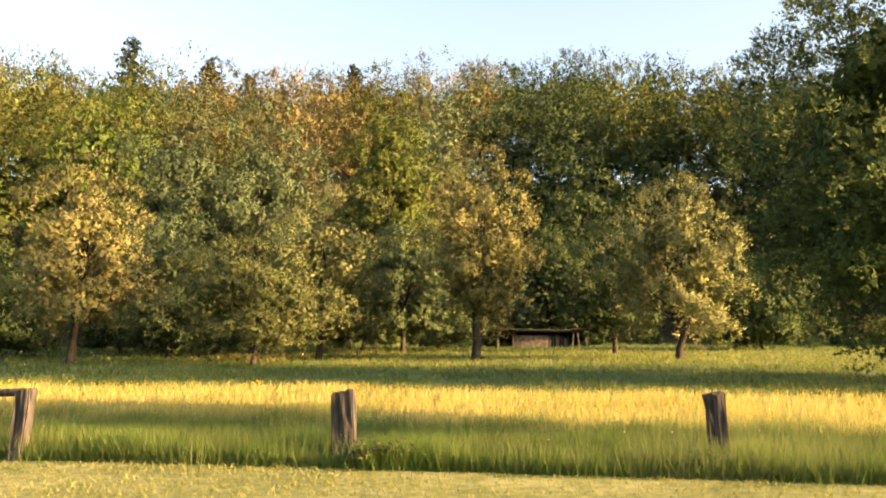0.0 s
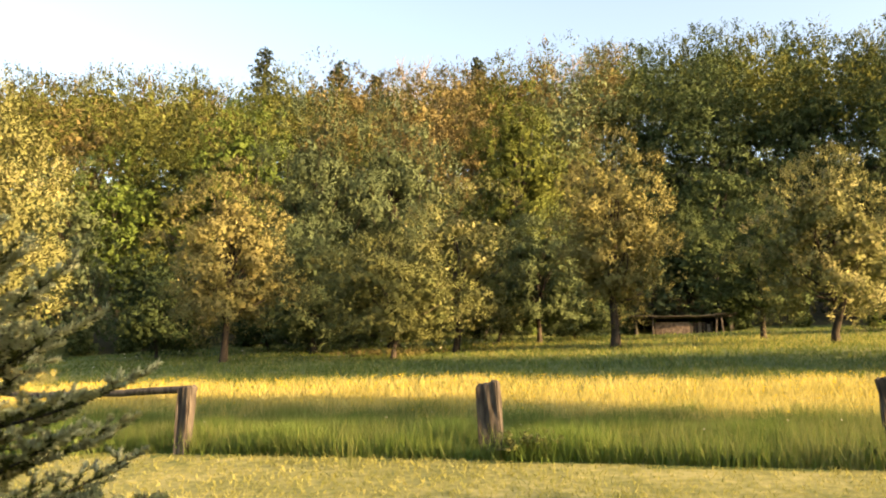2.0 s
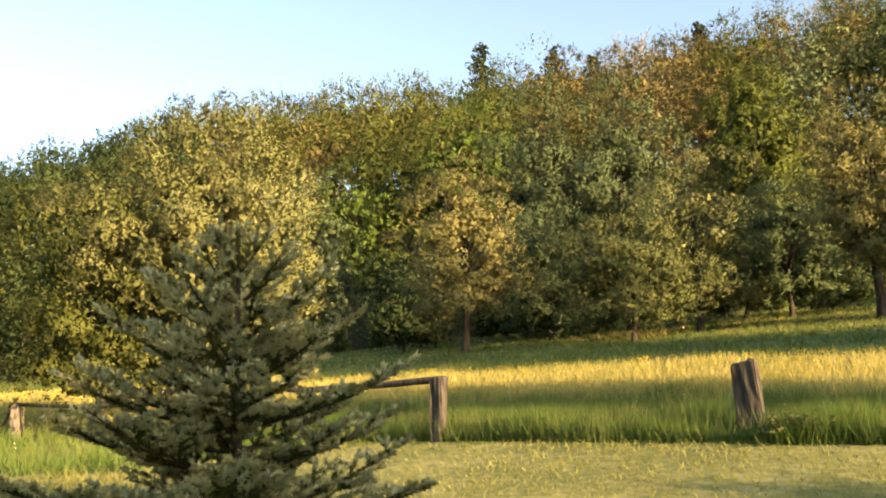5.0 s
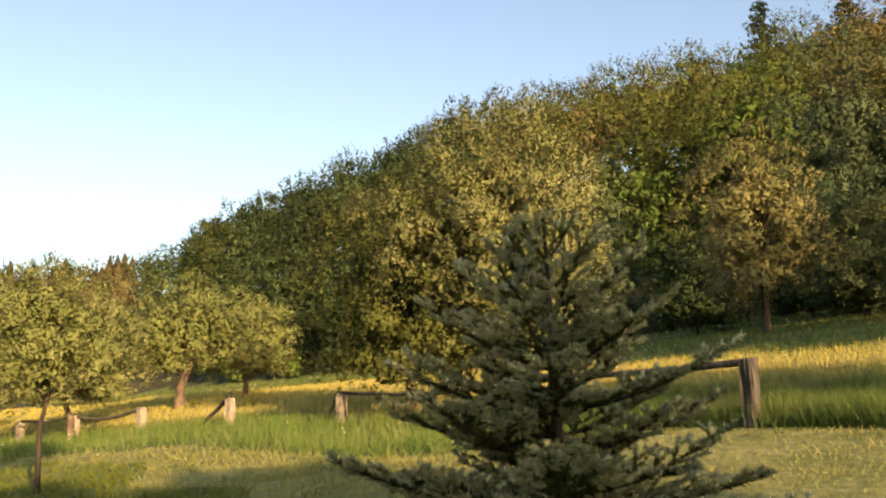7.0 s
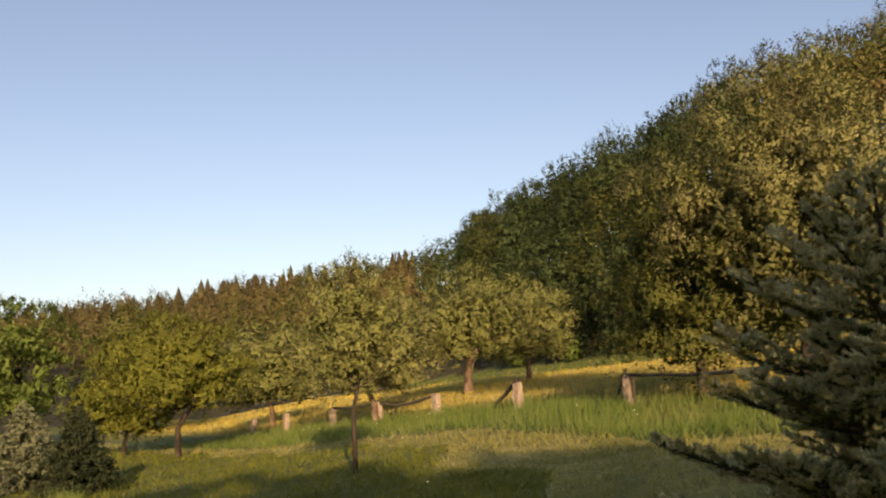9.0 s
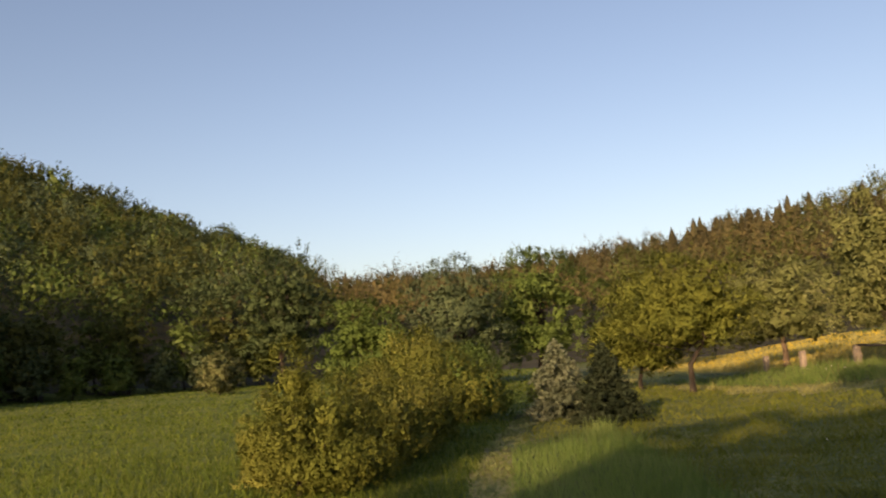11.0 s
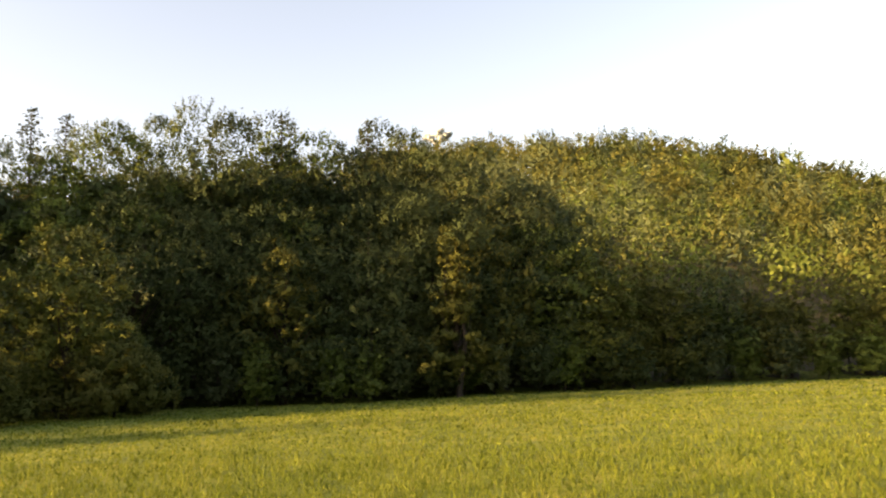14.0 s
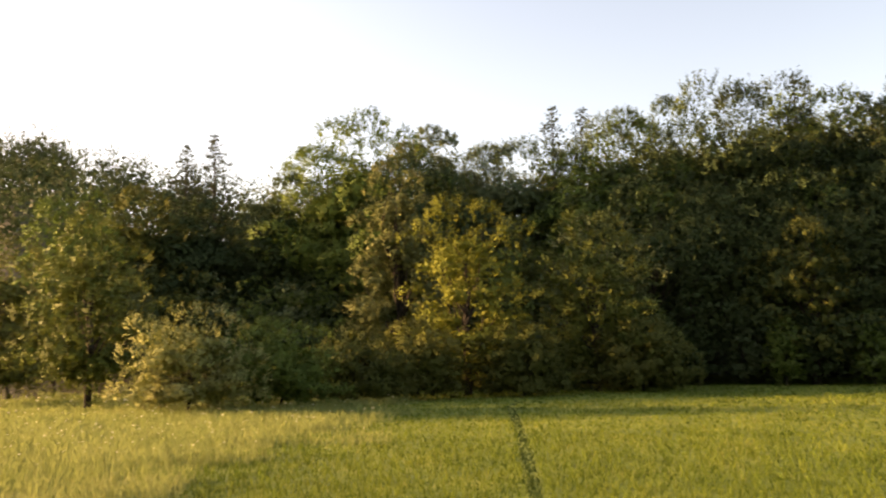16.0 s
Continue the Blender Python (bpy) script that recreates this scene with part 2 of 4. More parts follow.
def leaves(rng, centres, radii, count, size, rise=0.3, slim=0.7, shell=0.7):
    """Many small leaves round the centres of clumps, laid like the skin of each clump: rows of place and normal. rise: how much they point upwards."""
    pick, u = rng.integers(0, len(centres), count), unit(rng.normal(size=(count, 3)))
    far = shell + (1.14 - shell) * rng.random((count, 1))
    p = centres[pick] + u * radii[pick] * far
    nrm = unit(u * 0.9 + rng.normal(size=(count, 3)) * 0.4 + np.array([0, 0, 0.25]))
    axis = rng.normal(size=(count, 3)) * 0.8 + 0.35 * u + np.array([0, 0, rise * 1.6])
    axis = unit(axis - nrm * (axis * nrm).sum(-1, keepdims=True))
    side = np.cross(axis, nrm)
    ln = size * rng.uniform(0.6, 1.4, (count, 1))
    wd = ln * slim * rng.uniform(0.7, 1.2, (count, 1))
    v = np.stack([p - axis * ln * 0.4 - side * wd / 2, p - axis * ln * 0.4 + side * wd / 2, p + axis * ln * 0.6], 1)
    soft = unit(u + nrm * 0.35)
    return np.concatenate([v, np.repeat(soft[:, None], 3, 1)], -1).reshape(-1, 6)


def sprays(rng, centres, radii, heart, count, size, rise=0.3, slim=0.6, per=7, long=1.0):
    """Leafy shoots on the outer and upper skin of a crown's boughs: rows of place and normal. heart: the middle of the crown."""
    shoots = max(8, count // per)
    many = int(shoots * 2.2)
    mean = radii.mean(1)
    pick = rng.choice(len(centres), many, p=mean ** 2 / (mean ** 2).sum())
    u = unit(rng.normal(size=(many, 3)))
    u[:, 2] = np.where(rng.random(many) < 0.7, np.abs(u[:, 2]), u[:, 2])
    p = centres[pick] + u * radii[pick] * 0.8
    inner = np.full(many, 9.0, np.float32)
    for k in range(len(centres)):
        q = (((p - centres[k]) / radii[k]) ** 2).sum(1)
        inner = np.where(pick == k, inner, np.minimum(inner, q))
    best = np.argsort(-np.minimum(inner, 1.0) - 0.3 * rng.random(many), kind="stable")[:shoots]
    best.sort()
    pick, u, p = pick[best], u[best], p[best]
    out = unit(p - heart)
    way = unit(u * 0.6 + out * 0.5 + rng.normal(size=u.shape) * 0.3 + np.array([0, 0, rise * 1.3]))
    reach = mean[pick] * rng.uniform(0.35, 0.8, shoots) * long
    s = (np.arange(per)[None, :] + rng.random((shoots, per))) / per
    base = (p - way * (reach * 0.35)[:, None])[:, None] + way[:, None] * (reach[:, None] * s)[..., None]
    base = base.reshape(-1, 3)
    w, uu, oo = (np.repeat(k, per, 0) for k in (way, u, out))
    n = len(base)
    side = unit(np.cross(w, rng.normal(size=(n, 3))))
    base = base + side * size * 0.45 * rng.random((n, 1))
    axis = unit(w * 0.7 + side * 0.85 + np.array([0, 0, 0.1]))
    nrm = unit(uu * 0.45 + oo * 0.35 + rng.normal(size=(n, 3)) * 0.4 + np.array([0, 0, 0.35]))
    nrm = unit(nrm - axis * (nrm * axis).sum(-1, keepdims=True))
    across = np.cross(axis, nrm)
    ln = size * (1.15 - 0.45 * s.reshape(-1, 1)) * rng.uniform(0.7, 1.3, (n, 1))
    wd = ln * slim * rng.uniform(0.8, 1.2, (n, 1))
    v = np.stack([base - across * wd / 2, base + across * wd / 2, base + axis * ln], 1)
    soft = unit(uu * 0.75 + oo * 0.45 + nrm * 0.2)
    return np.concatenate([v, np.repeat(soft[:, None], 3, 1)], -1).reshape(-1, 6)


def threes(v):
    return np.arange(len(v), dtype=np.int32).reshape(-1, 3)


def tube(points, radii, sides=6):
    """A tapered tube through points."""
    pts = np.asarray(points, float)
    d = unit(np.gradient(pts, axis=0))
    ref = np.array([1.0, 0.2, 0.1])
    a = unit(np.cross(d, ref))
    b = np.cross(d, a)
    ang = np.arange(sides) * 2 * np.pi / sides
    ring = (np.cos(ang)[None, :, None] * a[:, None] + np.sin(ang)[None, :, None] * b[:, None]) * np.asarray(radii)[:, None, None]
    v = (pts[:, None] + ring).reshape(-1, 3)
    i, j = np.meshgrid(np.arange(len(pts) - 1), np.arange(sides), indexing="ij")
    q = np.stack([i * sides + j, i * sides + (j + 1) % sides, (i + 1) * sides + (j + 1) % sides, (i + 1) * sides + j], -1)
    return v, q.reshape(-1, 4)


def joined(pieces):
    vs, fs, n = [], [], 0
    for v, f in pieces:
        vs.append(v)
        fs.append(f + n)
        n += len(v)
    return np.concatenate(vs), np.concatenate(fs)


def curve_points(rng, a, b, bend, n=5):
    t = np.linspace(0, 1, n)[:, None]
    mid = rng.normal(size=3) * bend
    return a + (b - a) * t + mid * np.sin(t * np.pi)


# ---------------------------------------------------------------- trees
def broadleaf(rng, height, width, bole, trunk_r, clumps, count, size, rise, shape="round", lean=(0, 0), slim=0.5, fill=0.26, most=9.0):
    """Meshes of a broad-leaved tree: a tapered trunk with limbs that end in clumps, and the leaves of those clumps."""
    ch = height - bole
    g = rng.random((clumps, 3))
    ang, hz = np.arange(clumps) * 2.39996 + g[:, 0] * 1.2, (rng.permutation(clumps) + g[:, 1]) / clumps
    if bole < 0.06 * height:
        hz[:clumps // 5] *= 0.2
    if shape == "round":
        prof = np.sqrt(np.clip(1 - (2 * hz - 0.8) ** 2 / 1.45, 0.04, 1))
    elif shape == "cone":
        prof = 1.05 - 0.9 * hz ** 1.3
    else:
        prof = np.sqrt(np.clip(1 - (2 * hz - 1) ** 2, 0.05, 1)) * (1.1 - 0.4 * hz)
    rad = prof * (0.45 + 0.55 * np.sqrt(g[:, 2])) * width / 2 * rng.uniform(0.8, 1.12, clumps)
    bough = 1 + 0.16 * np.sin(ang * 3 + rng.uniform(0, 6)) + 0.12 * np.sin(ang * 5 + hz * 7 + rng.uniform(0, 6))
    rad = rad * bough
    cz = bole + ch * (0.05 + 0.88 * hz) + rng.normal(size=clumps) * 0.03 * ch
    c = np.stack([np.cos(ang) * rad + lean[0] * hz * 1.0, np.sin(ang) * rad + lean[1] * hz, cz], -1)
    rr = width * fill * rng.uniform(0.5, 1.25, (clumps, 1)) * np.array([1, 1, 0.55 + 0.7 * rise])
    rr = np.minimum(rr, min(ch * 0.3, most))
    heart = np.array([lean[0] * 0.4, lean[1] * 0.4, bole + ch * 0.35])
    lv = sprays(rng, c, rr, heart, count, size, rise, slim, long=0.6 + rise * 0.7)
    lv = np.concatenate([lv, leaves(rng, heart + (c - heart) * 0.66, rr * 0.85, count // 2, size * 1.8, rise, slim * 1.2, 0.2)])
    lv[:, 2] = np.maximum(lv[:, 2], 0.1)
    top = np.array([lean[0] * 0.6, lean[1] * 0.6, bole + ch * 0.62])
    knee = np.array([lean[0] * -0.25, lean[1] * -0.25, bole * 0.7])
    stem = np.stack([np.zeros(3) - [0, 0, 0.25], knee * [1, 1, 0.25], knee, (knee + top) / 2 + rng.normal(size=3) * 0.06 * width, top])
    bits = [tube(stem, trunk_r * np.array([1.5, 1.1, 0.9, 0.6, 0.25]), 8)]
    for k in range(0, clumps, max(1, clumps // 26)):
        if c[k, 2] < bole + 0.3 * ch:
            continue
        f = np.clip((c[k, 2] - bole * 0.8) / height * 0.75, 0.02, 0.8)
        s = knee + (top - knee) * f
        pts = curve_points(rng, s, s + (c[k] - s) * 0.85, 0.04 * width)
        bits.append(tube(pts, trunk_r * np.array([0.34, 0.25, 0.17, 0.1, 0.04]), 5))
    return joined(bits), lv


def conifer(rng, height, width, whorls, per, size, bole=0.6, count=8):
    """Meshes of a spruce: a straight stem, whorls of drooping boughs set with needle sprays."""
    vs, bits = [], [tube(np.array([[0, 0, -0.2], [0, 0, height * 0.5], [0, 0, height]]), [height * 0.016, height * 0.01, 0.01], 6)]
    for i in range(whorls):
        f = (i + rng.random() * 0.5) / whorls
        z = bole + (height - bole) * f
        ln = width / 2 * (1 - f) ** 0.85 * rng.uniform(0.75, 1.15) + 0.03 * width
        for k in range(per):
            a = rng.random() * 2 * np.pi
            d = np.array([np.cos(a), np.sin(a), 0])
            n = max(3, int(count * (1 - f) + 3))
            t = rng.random(n) ** 0.7
            p = np.array([0, 0, z]) + d * ln * t[:, None] + np.array([0, 0, 1]) * (-0.28 * ln * t + 0.12 * ln * t * t)[:, None]
            p = p + rng.normal(size=p.shape) * size * 0.25
            vs.append(leaves(rng, p, np.full((n, 3), size * 0.35), n * 2, size, -0.15, 0.45))
    return joined(bits), np.concatenate(vs)


OR = "old fruit trees on the pasture"


def plant(name, shape, leaf, b, d, top, width, label, category="tree", group="", seed=1, bole=0.13, rise=0.4, size=0.0, count=8000,
          clumps=76, trunk=0.022, turn=0.0, lean=(0, 0), slim=0.55, fill=0.13):
    """One tree at a bearing and distance, whose top stands at the given angle above the eye; width in metres."""
    x, y, z = spot(b, d)
    height = EYE + d * math.tan(radians(top)) - z
    size = size or (0.0029 * d if group == OR else 0.0033 * d)
    count = int(count * (2.2 if group == OR else 1.3))
    rng = np.random.default_rng(seed)
    if shape == "spruce":
        (tv, tf), lv = conifer(rng, height, width, clumps, 7, size, bole * height, 22 if d < 30 else 14)
    else:
        (tv, tf), lv = broadleaf(rng, height, width, bole * height, trunk * height, clumps, count, size, rise, shape, lean, slim, fill, 0.031 * d)
    thing = new(name)
    thing.matrix_world = pose(x, y, z, 0, 0, turn)
    tagged(thing, label, category, group)
    part_mesh("trunk", mesh_of("trunk", tv, tf, SUNLIT_BARK if leaf == "white" and name == "apple_tree" else BARK, True), thing)
    part_mesh("crown", mesh_of("crown", lv, threes(lv), LEAF[leaf]), thing)
    return thing


# ---------------------------------------------------------------- ground sheet
def fence_y(x):
    return np.interp(x, [-60, -38.5, -18, 0, 12, 40], [-6, 1.75, 9.1, 8.8, 8.6, 8.6])


def zone(x, y):
    """0 pale lawn, 8 green lawn with shade partly in its tone, 1 tall grass at the fence, 2 flowering pasture, 3 upper
    pasture, 4 field, 5 wood, 6 path, 7 bank of tall grass by the path
    """
    r, b = np.hypot(x, y), bearing(x, y)
    wood = np.interp(b, BEARING, WOOD)
    f = y - fence_y(x)
    k = np.where(f > np.interp(x, [-40, -19.4, -16, -12.5, -7], [-4, -3.8, -3.3, -2.6, -0.5]) + 0.12 * np.sin(x * 2.3) * np.sin(x * 0.9 + 1), 1, 0)
    wave = 0.35 * np.sin(x * 0.8) + 0.3 * np.sin(x * 0.37 + 2) + 0.2 * np.sin(x * 2.1)
    k = np.where(f > 1.0 + wave * 0.5, 2, k)
    k = np.where(f > np.interp(x, [-34, -22, -17], [17, 14, 6.3]) + wave, 3, k)
    side, along = path_off(x, y)
    k = np.where((side > 0.27) & (along > -60) & (b > 100) & (b < 300), 4, k)
    k = np.where((np.abs(side) < 0.27) & (along > 3), 6, k)
    k = np.where((side < -0.27) & (side > -2.9 + 0.05 * along) & (along > 5) & (along < 17 + 2 * np.sin(side * 2)), 7, k)
    # greener mown grass; its edge along the sunlit strip puts shade into colour too
    k = np.where((k == 0) & (b > 60 + 2.5 * np.sin(r * 0.7)) & (b < 200) & (f < -5.2 - 0.4 * np.sin(x * 1.3)) & (r > 3.5), 8, k)
    return np.where(r > wood + 2, 5, k)


radial = np.concatenate([[0.0], [0.003, 0.3], np.geomspace(0.8, 60, 90), np.geomspace(63, 420, 36), [600, 1000, 2000, 4000]])
angles = np.radians(np.arange(0, 360, 1.0))
rr, aa = np.meshgrid(radial[1:], angles, indexing="ij")
gx, gy = -np.sin(aa) * rr, np.cos(aa) * rr
gv = np.concatenate([[[0, 0, float(ground_z(0, 0))]], np.stack([gx, gy, ground_z(gx, gy)], -1).reshape(-1, 3)])
na, nr = len(angles), len(radial) - 1
i, j = np.meshgrid(np.arange(nr - 1), np.arange(na), indexing="ij")
gf = np.stack([1 + i * na + j, 1 + i * na + (j + 1) % na, 1 + (i + 1) * na + (j + 1) % na, 1 + (i + 1) * na + j], -1).reshape(-1, 4)[:, ::-1]
ground_me = mesh_of("ground", gv, gf, SOIL["lawn"], True)
for key in ("meadow", "flower", "meadow", "field", "wood", "path", "meadow", "green"):
    ground_me.materials.append(SOIL[key])
mid = gv[gf].mean(1)
ground_me.polygons.foreach_set("material_index", zone(mid[:, 0], mid[:, 1]).astype(np.int32))
tagged(new("ground", ground_me), "grassy valley floor and wooded slopes", "ground", kind="structure")

# ---------------------------------------------------------------- the old orchard below the wood
plant("apple_tree", "round", "gold", 35.3, 34, 15.6, 5.6, "old fruit tree with pale golden young leaves", group=OR, seed=11, bole=0.08)
plant("apple_tree", "round", "apple", 24.4, 32, 11.6, 5.4, "low apple tree with a leaning dark trunk", group=OR, seed=12, bole=0.1, lean=(-0.5, 0))
plant("apple_tree", "round", "apple", 20.0, 37, 15.2, 6.4, "tall apple tree with pale shoot tips", group=OR, seed=13, bole=0.05)
plant("apple_tree", "round", "grey", 29.6, 40, 12.4, 6.0, "grey-green fruit tree in half shade", group=OR, seed=14, bole=0.05)
plant("pear_tree", "oval", "gold", 9.4, 36, 17.9, 5.6, "tall pear tree with golden foliage in evening sun", group=OR, seed=15, clumps=120, bole=0.1)
plant("apple_tree", "round", "grey", 14.4, 42, 13.2, 5.4, "grey-green fruit tree beside a pear tree", group=OR, seed=16, bole=0.05)
plant("apple_tree", "round", "dark", 4.6, 60, 12.4, 6.5, "green fruit tree behind the shelter", group=OR, seed=17)
plant("apple_tree", "round", "apple", -3.9, 34, 15.7, 5.8, "round apple tree with pale shoots and dark trunk", group=OR, seed=18, bole=0.09)
plant("apple_tree", "round", "dark", 0.2, 42, 12.8, 4.6, "dark green fruit tree in the shade", group=OR, seed=19, bole=0.1)
# dark leaf on most of these holds the shade behind the fruit trees
for b, d, top, w, leaf, seed in ((39.5, 44, 9.5, 5, "dark", 34), (32.5, 47, 10, 6, "dark", 35), (26.8, 46, 10.5, 6, "grey", 36), (17.2, 47, 11, 6, "dark", 37), (12, 50, 9, 5, "dark", 38), (-9, 48, 10, 6, "dark", 39)):
    plant("hazel_bush", "round", leaf, b, d, top, w, "broad hazel bush between the fruit trees", "bush", "hazels between the fruit trees", seed, bole=0.01, count=6000)
# big tree beside the lawn
plant("walnut_tree", "round", "walnut", -20.4, 23, 29, 11.0, "large dark broad-leaved tree with hanging boughs", seed=20, count=48000, clumps=250, size=0.12, bole=0.08, fill=0.115)
# pear behind the spruce
plant("pear_tree", "oval", "pear", 52.2, 18, 18.9, 5.2, "pear tree with glossy pale leaves lit from one side", seed=21, count=34000, size=0.075, clumps=130, fill=0.11, rise=0.7)
plant("plum_tree", "round", "olive", 58.4, 19.5, 15.6, 4.6, "green plum tree with yellowish low twigs beside a pear", seed=150, count=14000, size=0.075, clumps=70, bole=0.04, rise=0.5)
# trees by the long fence
plant("apple_tree", "round", "white", 73.2, 33, 7.4, 5.6, "spreading fruit tree in pale blossom", group=OR, seed=22, lean=(0.5, 0), bole=0.3, trunk=0.04)
plant("apple_tree", "round", "white", 69.2, 37, 6.2, 4.4, "small fruit tree in pale blossom", group=OR, seed=23, bole=0.28, trunk=0.03)
plant("young_fruit_tree", "oval", "white", 80.9, 15.2, 8.7, 2.3, "young slender fruit tree in blossom on the lawn", seed=24, bole=0.4, size=0.05, count=10000, trunk=0.012, rise=0.8)
plant("apple_tree", "round", "white", 79.5, 29, 6.0, 4.6, "blossoming apple tree behind the fence", group=OR, seed=25, bole=0.2, trunk=0.03)
plant("apple_tree", "round", "white", 86.2, 40, 4.6, 5.2, "low blossoming apple tree by the fence", group=OR, seed=26, bole=0.22, trunk=0.03)
plant("apple_tree", "round", "bush", 92.0, 30, 5.4, 4.6, "thin-leaved fruit tree with a reddish trunk", group=OR, seed=27, bole=0.3)
plant("apple_tree", "round", "bush", 95.2, 34, 3.8, 3.4, "small fruit tree near the path", group=OR, seed=28)
# tall unseen trees added behind the visitor to shade lawn, fence grass and walnut
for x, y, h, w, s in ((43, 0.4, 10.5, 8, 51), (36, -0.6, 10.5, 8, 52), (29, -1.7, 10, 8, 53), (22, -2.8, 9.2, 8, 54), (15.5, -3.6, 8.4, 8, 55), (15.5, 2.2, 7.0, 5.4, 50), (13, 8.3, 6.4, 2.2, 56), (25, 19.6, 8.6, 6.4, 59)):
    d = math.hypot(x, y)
    plant("shade_tree", "round", "fresh", float(bearing(x, y)), d, math.degrees(math.atan((h + float(ground_z(x, y)) - EYE) / d)), w,
          "tall unseen tree added to shade the lawn and pasture", group="trees behind the lawn", seed=s, count=3000, size=0.5, bole=0.7 if s == 56 else 0.13)
# along the path
plant("ash_tree", "round", "fresh", 101.5, 52, 7.3, 7.0, "bright green ash tree beside the path", seed=29, bole=0.1)
plant("willow_tree", "round", "grey", 107, 46, 6.6, 6.2, "grey-green willow with bare forked limbs", seed=30, bole=0.1)
plant("maple_tree", "round", "fresh", 113, 42, 4.4, 5.0, "bright green maple by the path", seed=31, bole=0.05)
plant("alder_tree", "round", "lime", 94, 62, 6.2, 9.0, "light green alder behind the orchard", seed=32, bole=0.1)
plant("oak_tree", "round", "dark", 118.5, 85, 8.0, 9.0, "broad dark oak on the slope", seed=33, bole=0.1)
# trees of the north wood that stand out
plant("cherry_tree", "oval", "cherry", 29.6, 46, 20.1, 8.6, "wild cherry with grey-green upright shoots", seed=41, rise=0.8, count=13000)
plant("cherry_tree", "oval", "cherry", 24.2, 46, 20.5, 8.0, "wild cherry with upright leafy shoots", seed=42, rise=0.8, count=13000)
plant("hornbeam_tree", "oval", "lime", 15.8, 60, 22.0, 8.6, "yellow-green hornbeam in sunlight", seed=43, rise=0.7, count=11000)
plant("maple_tree", "round", "fresh", 34.5, 62, 20.6, 8.5, "fresh green maple at the wood's edge", seed=44)

# ---------------------------------------------------------------- the woods


def wood_edge(prefix_group, steps, tops, kinds, spread, seed, count=3500, cap=7000, leaf_size=0.0033):
    """A row of separate trees along the wood's edge. tops: bearing and angle of the tree tops; kinds: name, leaf, shape, label."""
    r = np.random.default_rng(seed)
    for b in steps:
        b = b + r.uniform(-0.6, 0.6)
        name, leaf, shape, label = kinds[r.integers(len(kinds))]
        d = float(np.interp(b % 360, BEARING, WOOD)) + r.uniform(*spread)
        top = float(np.interp(b, [t[0] for t in tops], [t[1] for t in tops])) * r.uniform(0.9, 1.04)
        x, y, z = spot(b, d)
        h = EYE + d * math.tan(radians(top)) - z
        w = h * r.uniform(0.55, 0.75)
        plant(name, shape, leaf, b, d, top, w, label, group=prefix_group, seed=int(r.integers(1e6)), count=int(np.clip(count * w * h / 75, 1200, cap)), size=leaf_size * d,
              clumps=70, bole=0.03, rise=r.uniform(0.05, 0.5), trunk=0.014, fill=0.18)


N_KINDS = [("beech_tree", "fresh", "round", "green beech at the edge of the wood"), ("oak_tree", "olive", "round", "olive-leaved oak at the edge of the wood"),
           ("hazel_tree", "grey", "oval", "grey-green hazel at the edge of the wood"), ("hornbeam_tree", "dark", "round", "shaded hornbeam at the edge of the wood")]
S_KINDS = [("beech_tree", "dark", "round", "dark beech at the edge of the wood"), ("oak_tree", "dark", "oval", "dark oak in the shaded wood edge"),
           ("maple_tree", "olive", "round", "olive maple at the edge of the wood"), ("alder_tree", "fresh", "oval", "green alder beside the field")]
GN, GS = "trees along the north wood edge", "trees along the field's wood edge"
# K_SHADE: shade of the wood edge put into dark and near-black leaf colours
K_SHADE = [N_KINDS[3], ("beech_tree", "dark", "round", "shaded dark beech at the edge of the wood"), ("shade_toned_tree", "fir", "round", "wood edge tree with shade put into its near-black leaves")]
K_BRONZE = [("oak_tree", "brown", "round", "oak in bronze young leaf on the slope"), ("beech_tree", "olive", "round", "olive beech on the slope"), ("birch_tree", "brown", "oval", "thin bronze birch on the slope")]
K_LIGHT = [N_KINDS[1], ("hornbeam_tree", "lime", "oval", "yellow-green hornbeam on the slope"), ("beech_tree", "olive", "round", "olive beech on the slope"), ("birch_tree", "brown", "oval", "thin bronze birch on the slope")]
LOW = [(-26, 12), (0, 11), (40, 11), (55, 9), (70, 8)]
MIDDLE = [(-26, 18), (0, 17), (12, 17), (40, 16), (55, 14), (65, 11), (72, 9)]
HIGH = [(-26, 22), (0, 22), (12, 22), (20, 20), (40, 18.4), (55, 16.4), (65, 13), (72, 10)]
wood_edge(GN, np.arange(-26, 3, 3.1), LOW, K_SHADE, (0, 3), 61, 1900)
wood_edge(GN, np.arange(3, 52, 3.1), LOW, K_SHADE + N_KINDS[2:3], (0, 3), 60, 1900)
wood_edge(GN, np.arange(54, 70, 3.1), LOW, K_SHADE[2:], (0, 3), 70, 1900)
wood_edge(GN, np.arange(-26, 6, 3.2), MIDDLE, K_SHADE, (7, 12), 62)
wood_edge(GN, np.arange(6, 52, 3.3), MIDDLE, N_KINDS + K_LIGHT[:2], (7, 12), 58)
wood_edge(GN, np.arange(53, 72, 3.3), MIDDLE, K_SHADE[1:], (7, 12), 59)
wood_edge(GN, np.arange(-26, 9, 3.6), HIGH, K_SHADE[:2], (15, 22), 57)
wood_edge(GN, np.arange(9, 30, 3.6), HIGH, K_BRONZE, (15, 22), 56)
wood_edge(GN, np.arange(30, 54, 3.6), HIGH, K_LIGHT, (15, 22), 55)
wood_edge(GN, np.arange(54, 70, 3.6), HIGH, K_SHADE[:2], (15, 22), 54)
